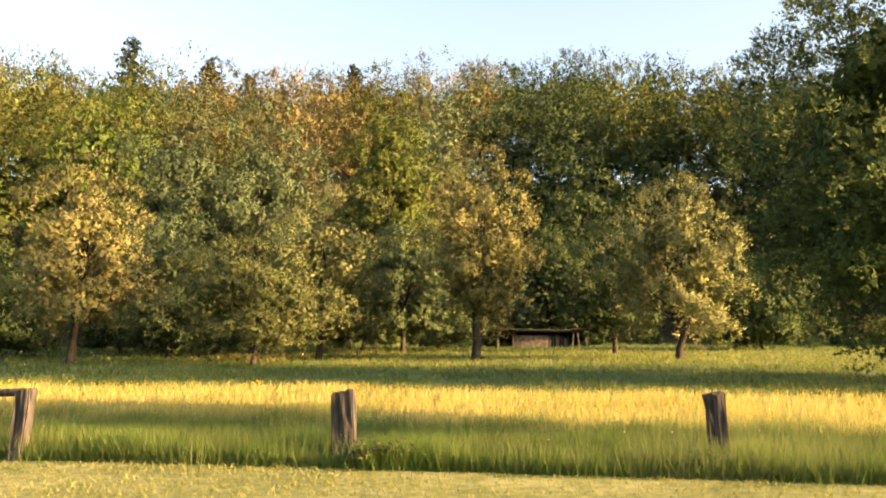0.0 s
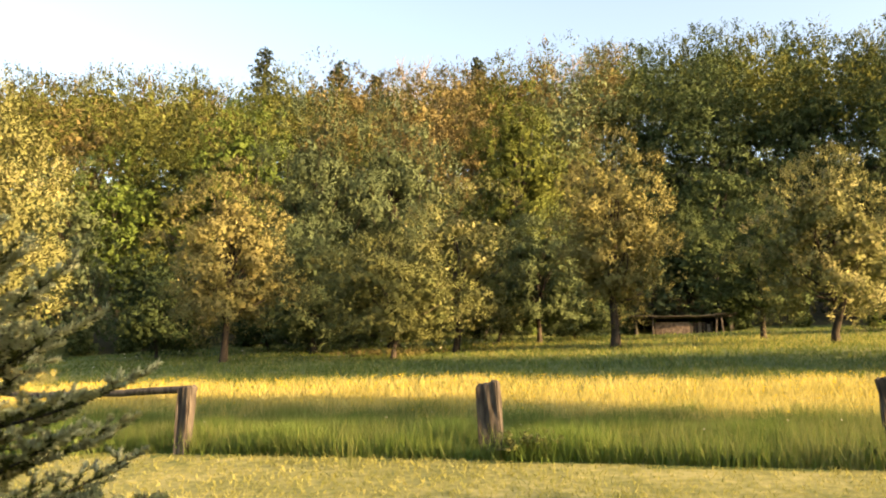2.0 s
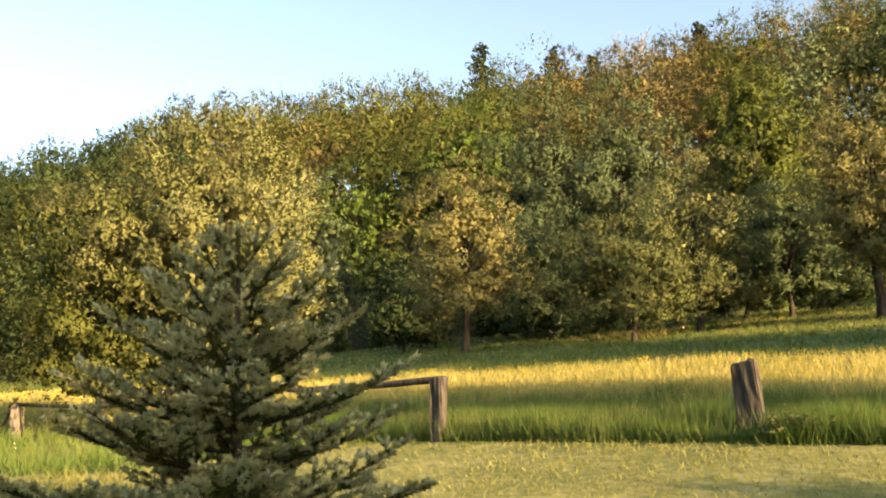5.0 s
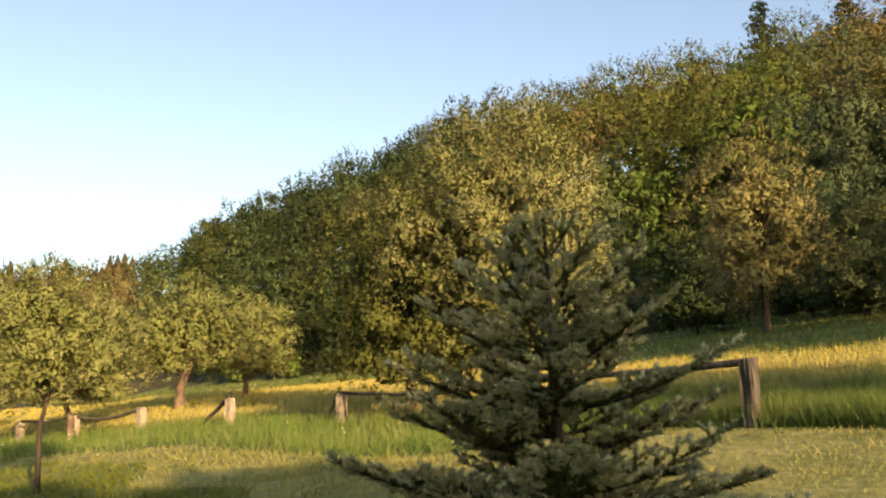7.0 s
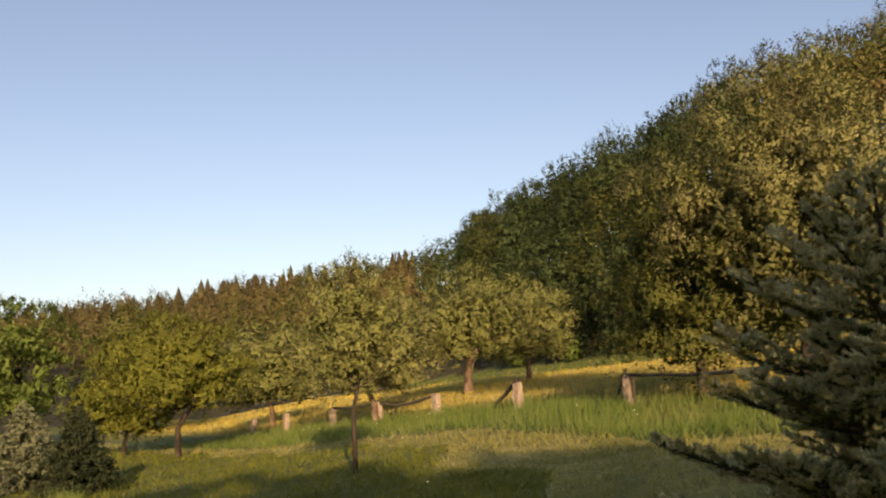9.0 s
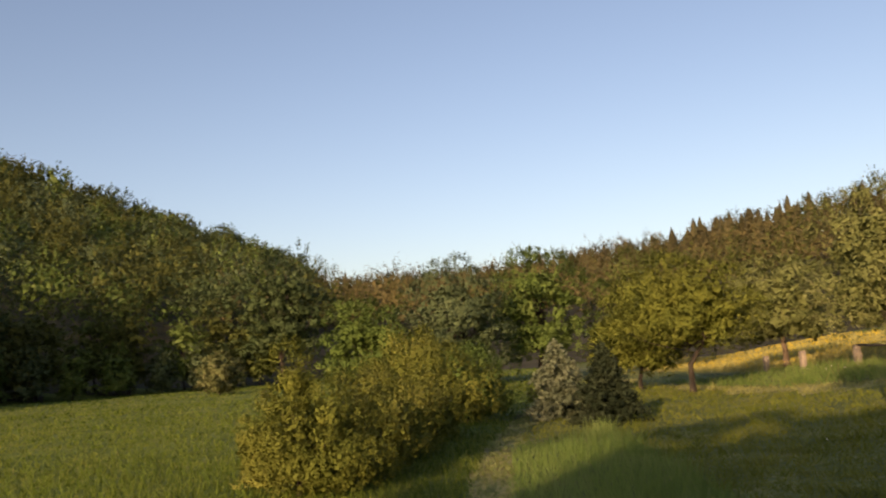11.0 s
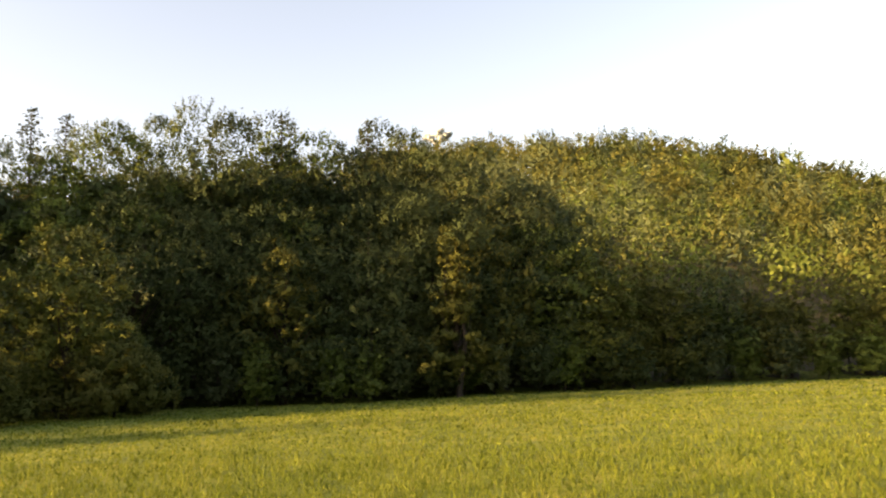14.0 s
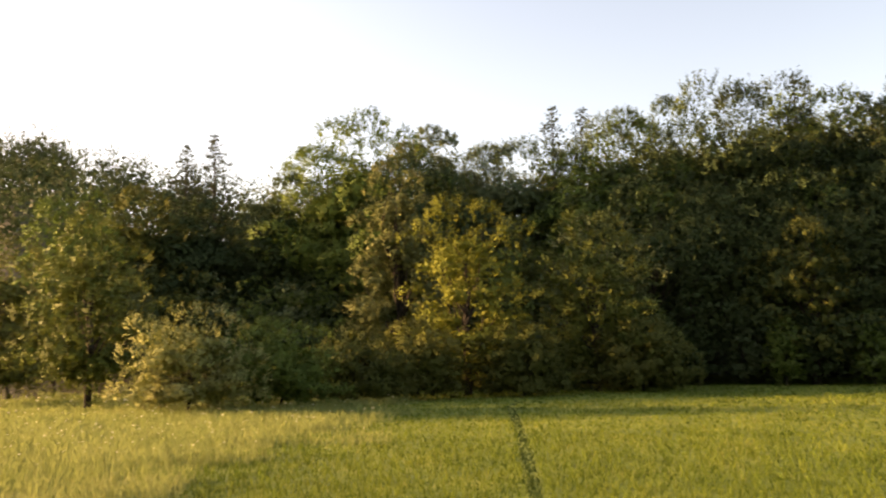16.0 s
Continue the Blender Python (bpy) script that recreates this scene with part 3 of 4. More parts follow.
wood_edge(GS, np.arange(120, 150, 2.6), [(120, 4.5), (128, 5), (136, 6), (142, 8), (150, 11.5)], [S_KINDS[2], S_KINDS[2], S_KINDS[3], ("hornbeam_tree", "lime", "round", "sunlit hornbeam beside the field")], (-1, 3), 63)
# D_KINDS: the field wood's shade is put into dark and near-black leaf colours
D_KINDS = [("shade_toned_tree", "fir", "round", "field edge tree with shade put into its near-black leaves"), ("fir_tree", "dark", "cone", "dark conifer of the wood edge, shade put into its colour"), S_KINDS[2], S_KINDS[0], S_KINDS[1], S_KINDS[3]]
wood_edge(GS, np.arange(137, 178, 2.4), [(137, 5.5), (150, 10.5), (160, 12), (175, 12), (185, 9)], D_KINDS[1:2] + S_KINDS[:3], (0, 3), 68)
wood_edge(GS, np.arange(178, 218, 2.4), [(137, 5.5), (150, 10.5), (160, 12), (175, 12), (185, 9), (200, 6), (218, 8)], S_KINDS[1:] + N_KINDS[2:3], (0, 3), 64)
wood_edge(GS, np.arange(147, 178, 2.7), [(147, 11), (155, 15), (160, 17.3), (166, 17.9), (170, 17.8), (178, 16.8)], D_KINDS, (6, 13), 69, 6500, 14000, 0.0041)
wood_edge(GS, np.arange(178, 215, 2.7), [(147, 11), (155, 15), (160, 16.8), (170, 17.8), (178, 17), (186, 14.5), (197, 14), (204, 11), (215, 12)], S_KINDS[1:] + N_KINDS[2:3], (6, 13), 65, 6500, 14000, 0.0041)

B_KINDS = [("hazel_bush", "dark", "round", "dark hazel bush under the wood's edge"), ("elder_bush", "fresh", "round", "green elder bush under the wood's edge")]
wood_edge("bushes under the wood", np.arange(122, 200, 2.3), [(120, 2.0), (150, 3.0), (200, 3.4)], B_KINDS + [("hazel_bush", "grey", "round", "grey-green hazel bush under the wood's edge")], (-2.5, -0.5), 66, 2000)
wood_edge("bushes under the wood", np.arange(-24, 70, 3.6), [(-24, 7), (20, 6.6), (45, 5.6), (60, 4.2), (70, 3)], B_KINDS, (-1.5, 0.5), 67, 2000)

# trees of the field's edge that stand out
plant("maple_tree", "round", "bush", 188, 43, 12.2, 6.8, "sunlit yellow-green maple at the field's edge", seed=71, bole=0.01)
plant("maple_tree", "round", "lime", 179.5, 47, 10.3, 7.2, "rounded green maple at the field's edge", seed=72, bole=0.01)
plant("larch_tree", "cone", "apple", 192.6, 49, 15.2, 7.2, "tall feathery bronze larch", seed=73, bole=0.08, rise=0.5)
plant("beech_tree", "round", "fresh", 194.6, 62, 16.6, 16.0, "broad round-crowned beech above the others", seed=74, bole=0.05, count=26000, rise=0.1, clumps=110, size=0.24)
plant("poplar_tree", "round", "cherry", 189.9, 72, 16.1, 9.0, "pale green aspen behind a broad beech", seed=174, bole=0.1, count=12000, size=0.27)
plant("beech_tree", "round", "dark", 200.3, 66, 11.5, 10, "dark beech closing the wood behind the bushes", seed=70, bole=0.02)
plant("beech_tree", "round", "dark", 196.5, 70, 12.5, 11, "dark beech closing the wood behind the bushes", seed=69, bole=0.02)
plant("hazel_bush", "round", "olive", 217.5, 46, 8.0, 7.0, "broad hazel at the field corner", "bush", seed=176, bole=0.02)
plant("willow_tree", "oval", "lime", 212.0, 36, 9.8, 5.6, "yellow-green willow at the field corner", seed=75, bole=0.05)
plant("hawthorn_bush", "round", "white", 206, 31, 3.9, 4.8, "rounded hawthorn bush coming into blossom", "bush", seed=76, bole=0.02)
plant("elder_bush", "round", "fresh", 200.3, 33, 3.2, 4.6, "dense green elder bush", "bush", seed=77, bole=0.02)
plant("elder_bush", "round", "olive", 195.2, 38, 2.4, 4.6, "low olive-green bush at the field's edge", "bush", seed=78, bole=0.02)
for b, d, top, w, seed in ((184.3, 40.5, 2.6, 4.6, 177), (191.4, 40, 2.9, 4.8, 178), (176.6, 45, 2.8, 5.2, 179)):
    plant("elder_bush", "round", "olive", b, d, top, w, "low olive-green bush at the field's edge", "bush", "low bushes at the field's edge", seed, bole=0.01)
plant("oak_tree", "round", "olive", 166.3, 54, 9.3, 7.0, "oak with sunlit golden outer twigs", seed=79, bole=0.05, fill=0.1, count=6000)
plant("oak_tree", "cone", "olive", 154.6, 56, 9.8, 6.0, "small oak with sunlit bronze leaves", seed=80, bole=0.05, fill=0.1, count=6000)
for b, top, w, s in ((181.9, 17.4, 9, 81), (179.9, 17.2, 9.5, 82), (166.2, 17.9, 9, 83), (160.3, 17.6, 9, 84), (206.8, 14.8, 9, 85), (205.0, 15.6, 9, 86)):
    plant("spruce_tree", "spruce", "needle", b, 68 if b < 200 else 80, top, w, "dark spruce rising above the wood", group="spruces above the wood", seed=s, clumps=48, bole=0.3)
for b, top, w, s in ((33.6, 23.6, 15.0, 87), (28.4, 23.0, 14.0, 88), (18.5, 23.4, 12.0, 89), (25.8, 22.2, 12.0, 90)):
    plant("spruce_tree", "spruce", "needle", b, 118, top, w, "dark spruce on the ridge", group="spruces above the wood", seed=s, clumps=34, size=0.6, bole=0.3)


def bare_tree(b, d, top, seed, label):
    """A tree not yet in leaf: a forked stem with three orders of fine twigs."""
    x, y, z = spot(b, d)
    h = EYE + d * math.tan(radians(top)) - z
    r = np.random.default_rng(seed)
    thing = new("ash_tree")
    thing.matrix_world = pose(x, y, z)
    tagged(thing, label, "tree")
    stem = np.array([[0, 0, -0.3], [0.1, 0, h * 0.35], [0, 0.2, h * 0.6], [0.2, 0.1, h * 0.85]])
    part_mesh("trunk", mesh_of("trunk", *tube(stem, [0.25, 0.2, 0.14, 0.05], 7), BARK, True), thing)
    bits = []

    def fork(base, way, length, radius, order):
        end = base + way * length
        pts = curve_points(r, base, end, 0.04 * length, 4)
        bits.append(tube(pts, radius * np.array([1, 0.8, 0.6, 0.35]), 4))
        for k in range((7, 6, 5)[order] if order < 3 else 0):
            f = r.uniform(0.25, 1.0)
            fork(base + way * length * f, unit(way * 0.8 + r.normal(size=3) * 0.5 + np.array([0, 0, 0.35])), length * r.uniform(0.4, 0.6), radius * 0.5, order + 1)

    for k in range(9):
        a = k * 2.4
        fork(np.array([0, 0, h * (0.4 + 0.05 * k)]), unit(np.array([math.cos(a) * 0.7, math.sin(a) * 0.7, 0.9])), h * (0.3 - 0.017 * k), 0.09, 1)
    part_mesh("branches", mesh_of("branches", *joined(bits), BARE, True), thing, "fine leafless grey twigs")


BARE = noisy("grey_twig", [(0.2, (0.16, 0.14, 0.13)), (0.8, (0.34, 0.31, 0.29))], 5)
bare_tree(23.2, 104, 23.6, 501, "leafless grey ash tree among the ridge trees")
bare_tree(12.6, 100, 23.4, 502, "thin leafless ash tree on the slope")


def woodland(name, b0, b1, spacing, palette, seed, label, r0=8.0, conifers=0.0, size=0.75, per=640, lift=(0.86, 1.1)):
    """A wooded slope that nobody could count: crowns of loose leaves over the whole of it, one object for each colour of leaf."""
    r = np.random.default_rng(seed)
    heap = {}
    rad = 50.0
    while rad < 420:
        step = spacing * (1 + rad / 400)
        for b in np.arange(b0, b1, math.degrees(step / rad)):
            bb, d = b + r.uniform(-0.5, 0.5) * math.degrees(step / rad), rad + r.uniform(-0.5, 0.5) * step
            w, rd = np.interp(bb % 360, BEARING, WOOD), np.interp(bb % 360, BEARING, RIDGE)
            if d < w + r0 or d > rd + 4:
                continue
            x, y, z = spot(bb, d)
            h = np.interp(bb % 360, BEARING, STAND) * r.uniform(*lift)
            wd = step * r.uniform(1.0, 1.35)
            big = size * d
            n = int(per * (0.45 + 45 / d))
            if d > 210 and r.random() < conifers:
                wd = h * r.uniform(0.38, 0.5)
                h = h * r.uniform(0.78, 0.98)
                ring, rows = np.arange(9) * 2 * np.pi / 9, []
                for lo, hi, wide in ((0.1, 0.45, 1.0), (0.26, 0.58, 0.88), (0.4, 0.7, 0.74), (0.53, 0.8, 0.58), (0.65, 0.9, 0.44), (0.77, 1.0, 0.28)):
                    rad_ = wd * 0.5 * wide * r.uniform(0.6, 1.25, 9)
                    rim = np.stack([np.cos(ring) * rad_, np.sin(ring) * rad_, h * lo + r.normal(size=9) * h * 0.03], -1)
                    peak = np.broadcast_to([0, 0, h * hi], (9, 3))
                    rows.append(np.stack([rim, np.roll(rim, -1, 0), peak], 1).reshape(-1, 3))
                v3 = np.concatenate(rows)
                lv = np.concatenate([v3, unit(v3 * np.array([1, 1, 0]) + np.array([1e-4, 0, 0.15 * wd]))], -1)
                t = 1 - r.random(60) ** 0.75
                ang = r.random(60) * 2 * np.pi
                c = np.stack([np.cos(ang) * wd * 0.45 * (1 - t), np.sin(ang) * wd * 0.45 * (1 - t), h * (0.1 + 0.88 * t)], -1)
                lv = np.concatenate([lv, leaves(r, c, np.full((60, 3), wd * 0.05), n // 2, big * 0.6, -0.3, 0.5)])
                key = "ridge"
            else:
                k = 14 if d > 150 else 24
                blob = wd * (0.21 if d > 150 else 0.18)
                h = h * (0.85 if conifers > 0.5 else 1.0)
                u = unit(r.normal(size=(k, 3)))
                u[:, 2] = np.abs(u[:, 2]) * 1.25 - 0.3
                c = u * np.array([wd * 0.36, wd * 0.36, h * 0.4]) * r.uniform(0.6, 1.1, (k, 1)) + np.array([0, 0, h * 0.56])
                heart = np.array([0, 0, h * 0.45])
                lv = sprays(r, c, np.full((k, 3), blob * 1.1), heart, n, big, r.uniform(0.1, 0.9), 0.55, 6, 1.3)
                lv = np.concatenate([lv, leaves(r, heart + (c - heart) * 0.75, np.full((k, 3), blob), n // 3, big * 1.7, 0.3, 0.8, 0.3)])
                some = [p for lo, hi, p in palette if lo <= bb < hi][0]
                key = some[r.integers(len(some))]
            heap.setdefault(key, []).append(lv + np.array([x, y, z, 0, 0, 0]))
        rad += step * 0.85
    for key, some in heap.items():
        v = np.concatenate(some)
        tagged(new(name, mesh_of(name, v, threes(v), LEAF[key])), label, "woodland", kind="stuff")


# dark palettes at both ends hold the slope's shade in the leaf colour
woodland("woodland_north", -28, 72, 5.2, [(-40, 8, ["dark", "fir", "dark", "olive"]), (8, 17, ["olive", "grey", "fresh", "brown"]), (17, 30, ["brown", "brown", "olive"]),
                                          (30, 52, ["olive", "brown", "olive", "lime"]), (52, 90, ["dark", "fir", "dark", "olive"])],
         91, "spring woodland on a steep slope, bronze and green", 13.0, 0.04, 0.0034, 1200)
woodland("woodland_far", 66, 122, 6.2, [(0, 76, ["dark", "olive", "dark", "fir"]), (76, 360, ["brown", "olive", "brown", "ridge"])], 92, "distant wooded ridge with dark spruces", 6.0, 0.62, 0.0026, 330)
woodland("woodland_hill", 118, 204, 6.4, [(0, 146, ["olive", "grey", "fresh", "olive", "dark"]), (146, 360, ["olive", "cherry", "olive", "grey", "olive"])],
         93, "wooded hill across the field", 10.0, 0.02, 0.0036, 640)
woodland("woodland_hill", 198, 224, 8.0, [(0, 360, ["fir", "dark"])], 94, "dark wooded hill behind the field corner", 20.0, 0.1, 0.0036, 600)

# ---------------------------------------------------------------- bushes along the path
BU = "bushes along the path"
for b, d, top, w, leaf, shape, seed in ((117.6, 11.4, 2.3, 1.2, "bush", "cone", 101), (118.6, 11.8, -1.6, 1.3, "bush", "round", 102), (115.9, 11.0, -1.2, 1.9, "bush", "oval", 103),
                                        (113.4, 12.6, -0.7, 2.1, "bush", "round", 104), (111.2, 15.0, -0.3, 2.4, "bush", "round", 105), (108.8, 18.0, 0.3, 2.7, "bush", "oval", 109),
                                        (106.6, 22.5, 0.6, 2.8, "fresh", "round", 110), (109.5, 25.0, 1.4, 3.6, "bush", "round", 111)):
    plant("elder_bush", shape, leaf, b, d, top, w, "leafy bush with thin upright shoots beside the path", "bush", BU, seed, bole=0.02, count=7000, clumps=40, rise=1.0, fill=0.13)
plant("hawthorn_bush", "oval", "apple", 122.6, 62, 1.4, 3.4, "hawthorn in pale pink blossom at the wood's edge", "bush", "", 106, bole=0.02, count=2500)
plant("small_spruce", "spruce", "blue", 100.6, 22, 0.7, 2.2, "small pale blue spruce", "spruce", "", 107, clumps=44, bole=0.02, size=0.12)
plant("small_spruce", "spruce", "needle", 97.6, 20, 0.3, 2.0, "small dark green spruce tree", "spruce", "", 108, clumps=44, bole=0.02, size=0.12)


# ---------------------------------------------------------------- fence
def sleeper_post(b, d, tall, wide, deep, tilt, label, turn=0.0, wood=POST):
    """A weathered upright sleeper with worn edges and a split top."""
    x, y, z = spot(b, d)
    thing = new("fence_post")
    thing.matrix_world = pose(x, y, z - 0.25, tilt[0], tilt[1], turn)
    tagged(thing, label, "fence post", "posts of the pasture fence")
    r = np.random.default_rng(int(b * 10) + 400)
    bm = bmesh.new()
    bmesh.ops.create_cube(bm, size=1.0)
    bmesh.ops.subdivide_edges(bm, edges=bm.edges[:], cuts=4, use_grid_fill=True)
    for v in bm.verts:
        v.co.x *= wide
        v.co.y *= deep
        v.co.z = (v.co.z + 0.5) * (tall + 0.25)
        top = v.co.z > tall
        v.co += Vector(r.normal(size=3)) * (0.007 if top else 0.005)
        if top:
            v.co.z += 0.12 * v.co.x
    bmesh.ops.bevel(bm, geom=[e for e in bm.edges if e.calc_face_angle(0) > 1.0], offset=0.014, segments=2, affect="EDGES")
    part("post", bm, wood, thing)
    return Vector((x, y, z + tall))


def rail(a, b, r0, r1, sag, label):
    thing = new("fence_rail")
    thing.location = a
    tagged(thing, label, "fence rail", "rails of the pasture fence")
    t = np.linspace(0, 1, 9)[:, None]
    rg = np.random.default_rng(int(abs(a.x * 10)))
    p = np.asarray(b - a)[None] * t + np.array([0, 0, -sag]) * np.sin(t * np.pi) + rg.normal(size=(9, 3)) * 0.012
    v, f = tube(p, np.linspace(r0, r1, 9), 8)
    part_mesh("pole", mesh_of("pole", v, f, POST, True), thing)


P_OLD = "weathered grey sleeper post standing in tall grass"
p3 = sleeper_post(-6.2, 8.75, 0.73, 0.175, 0.13, (0, -2.5), "weathered split sleeper post leaning slightly")
p2 = sleeper_post(17.5, 9.0, 0.73, 0.235, 0.14, (0, -4), P_OLD)
p1 = sleeper_post(37.2, 10.6, 0.75, 0.175, 0.14, (0, 2), P_OLD)
far_posts = []
for b, d in ((63.0, 20.2), (70.1, 23.0), (75.5, 26.3), (79.3, 29.2), (82.3, 32.0), (85.3, 35.6), (87.4, 38.5)):
    far_posts.append(sleeper_post(b, d, 0.68, 0.24, 0.18, (0, 1.5 - (b % 3)), "sleeper post by the orchard, sunlight put into its pale colour", 20, SUNLIT_POST))
hid = sleeper_post(50.5, 13.6, 0.75, 0.2, 0.16, (0, 0), P_OLD)
rail(p1 + Vector((0.12, 0, -0.02)), hid, 0.045, 0.035, 0.02, "thin weathered pole nailed on the posts")
rail(hid, far_posts[0], 0.04, 0.035, 0.12, "thin weathered pole nailed on the posts")
rail(far_posts[1] + Vector((0, 0, 0.1)), far_posts[1] + Vector((-2.4, -0.2, -1.0)), 0.06, 0.05, 0.0, "pole slanting from a post down into the grass")
rail(far_posts[0] + Vector((0, 0, 0.12)), far_posts[0] + Vector((-0.9, -0.1, -0.95)), 0.03, 0.03, 0.0, "stick leaning on a fence post")
rail(far_posts[2], far_posts[3], 0.05, 0.04, 0.18, "sagging pole between two posts")
rail(far_posts[3], far_posts[4], 0.05, 0.04, 0.08, "sagging pole between two posts")


for b, d, top, w, s in ((16.2, 8.75, -1.3, 0.45, 301), (14.0, 8.8, -1.6, 0.4, 303), (-5.2, 8.6, -1.9, 0.35, 305)):
    plant("nettle_clump", "round", "apple", b, d, top, w, "green leafy weeds at the foot of a post", "weed", "weeds along the fence", s, bole=0.02, rise=0.9, size=0.035, count=350,
          clumps=14, trunk=0.02)


# ---------------------------------------------------------------- young spruce beside the lawn
def young_spruce(b, d, tip, width):
    """A young spruce: whorls of boughs that bend up, side twigs on both hands, every twig set round with needles."""
    x, y, z = spot(b, d)
    h = EYE + d * math.tan(radians(tip)) - z
    r = np.random.default_rng(77)
    thing = new("young_spruce")
    thing.matrix_world = pose(x, y, z)
    tagged(thing, "young blue-green spruce with pale shoot tips on the lawn", "spruce")
    wood, twigs = [tube(np.array([[0, 0, -0.1], [0, 0, h * 0.5], [0, 0, h]]), [0.05, 0.03, 0.005], 7)], []
    up = np.array([0, 0, 1.0])
    twigs += [(np.array([0, 0, h * 0.8]), np.array([0, 0, h * 0.93]), 0), (np.array([0, 0, h * 0.93]), np.array([0, 0, h]), 1)]

    def twig(base, end, new_from=0.5):
        mid = base + (end - base) * new_from
        twigs.append((base, mid, 0))
        twigs.append((mid, end, 1))

    def bough(level, a, ln, rise):
        f = level / h
        out = np.array([np.cos(a), np.sin(a), 0])
        side = np.array([-np.sin(a), np.cos(a), 0])
        side = unit(side + up * r.uniform(-0.22, 0.22))
        t = np.linspace(0, 1, 9)[:, None]
        pts = up * level + out * ln * t * math.cos(rise) + up * ln * (t * math.sin(rise) - 0.05 * np.sin(t * np.pi) + 0.03 * t ** 3)
        wood.append(tube(pts, np.linspace(0.013, 0.003, 9) * (1.3 - f), 5))
        for j in range(8):
            twigs.append((pts[j], pts[j + 1], 1 if j > 6 else 0))
        m = max(int(ln / 0.066), 4)
        for q in range(2, m):
            s = q / m
            idx = min(int(s * 8), 7)
            base = pts[idx] + (pts[idx + 1] - pts[idx]) * (s * 8 - idx)
            along = unit(pts[idx + 1] - pts[idx])
            tl = (0.1 + 0.46 * ln * (1 - s)) * r.uniform(0.75, 1.1) * min(1, 0.45 + s * 1.6)
            tl = min(tl, 0.4)
            way = unit(along * 0.8 + side * (1 if q % 2 else -1) * r.uniform(0.65, 0.95) + up * r.uniform(0.0, 0.3))
            end = base + way * tl + up * 0.03 * tl
            twig(base, end, max(0.3, 1 - 0.14 / tl))
            if tl > 0.15:
                cross = unit(np.cross(up, way))
                for w in np.arange(0.3, 0.82, 0.1 / tl):
                    e = 1 if r.random() < 0.5 else -1
                    w2 = unit(way * 0.8 + e * cross * r.uniform(0.6, 0.9) + up * r.uniform(0, 0.35))
                    b2 = base + (end - base) * w
                    l2 = tl * 0.5 * (1.05 - w) * r.uniform(0.8, 1.2) + 0.05
                    twig(b2, b2 + w2 * l2, max(0.25, 1 - 0.085 / l2))

    whorls = [0.03, 0.12, 0.21, 0.31, 0.41, 0.51, 0.61, 0.71, 0.8, 0.875]
    for k, f in enumerate(whorls):
        n = 6 if f < 0.75 else 5
        reach = float(np.interp(f, [0, 0.25, 0.5, 0.72, 0.875], [1.0, 0.95, 0.74, 0.46, 0.22])) * width / 2
        rise = float(np.interp(f, [0, 0.25, 0.5, 0.72, 0.875], [0, 7, 17, 34, 52]))
        for i in range(n):
            a = 2 * np.pi * (i + 0.5 * (k % 2) + r.uniform(-0.22, 0.22)) / n
            bough(f * h, a, reach * r.uniform(0.84, 1.1), math.radians(rise + r.uniform(-6, 6)))
        if f < 0.68:
            for i in range(5):
                bough((f + 0.045) * h, 2 * np.pi * (i + r.uniform(-0.3, 0.3)) / 4 + k, reach * r.uniform(0.45, 0.72), math.radians(rise + 6 + r.uniform(-8, 8)))
    for key, name, leaf in ((0, "needle_foliage", "spruce_old"), (1, "young_foliage", "spruce_new")):
        a = np.array([t[0] for t in twigs if t[2] == key])
        bb = np.array([t[1] for t in twigs if t[2] == key])
        ln = np.linalg.norm(bb - a, axis=1)
        cnt = np.maximum((ln * (380 if key == 0 else 620)).astype(int), 6)
        own = np.repeat(np.arange(len(a)), cnt)
        s = r.random(len(own))[:, None]
        ax = unit(bb - a)[own]
        rad = unit(np.cross(ax, r.normal(size=(len(own), 3))))
        p = a[own] + (bb - a)[own] * s
        way = unit(rad * 0.95 + ax * 0.7 + up * 0.2)
        nl = (0.027 if key == 0 else 0.03) * r.uniform(0.75, 1.2, (len(own), 1))
        sd = unit(np.cross(way, rad + r.normal(size=(len(own), 3)) * 0.5)) * 0.0055
        soft = unit(rad * 0.8 + ax * 0.3 + up * 0.5)
        v = np.stack([p - sd, p + sd, p + way * nl], 1)
        v = np.concatenate([v, np.repeat(soft[:, None], 3, 1)], -1).reshape(-1, 6)
        part_mesh(name, mesh_of(name, v, threes(v), LEAF[leaf]), thing)
    v, f = joined(wood)
    part_mesh("trunk", mesh_of("trunk", v, f, BARK, True), thing)


LEAF["spruce_old"] = leaf_material("old_spruce_needle", (0.075, 0.088, 0.022), (0.128, 0.142, 0.038), (0.205, 0.218, 0.072), 0.25)
LEAF["spruce_new"] = leaf_material("new_spruce_needle", (0.52, 0.53, 0.26), (0.64, 0.64, 0.34), (0.74, 0.73, 0.44), 0.38)
young_spruce(49.2, 4.75, 10.9, 2.6)


# ---------------------------------------------------------------- hut below the wood
BRICK = noisy("old_brick", [(0.2, (0.08, 0.06, 0.048)), (0.8, (0.24, 0.19, 0.155))], 5, 0.95)
DARK = noisy("near_black_boards", [(0.2, (0.012, 0.010, 0.008)), (0.8, (0.04, 0.032, 0.026))], 6, 0.95)


def box(bm, x0, x1, y0, y1, z0, z1):
    m = bmesh.ops.create_cube(bm, size=1.0)["verts"]
    for v in m:
        v.co = Vector((x0 + (v.co.x + 0.5) * (x1 - x0), y0 + (v.co.y + 0.5) * (y1 - y0), z0 + (v.co.z + 0.5) * (z1 - z0)))


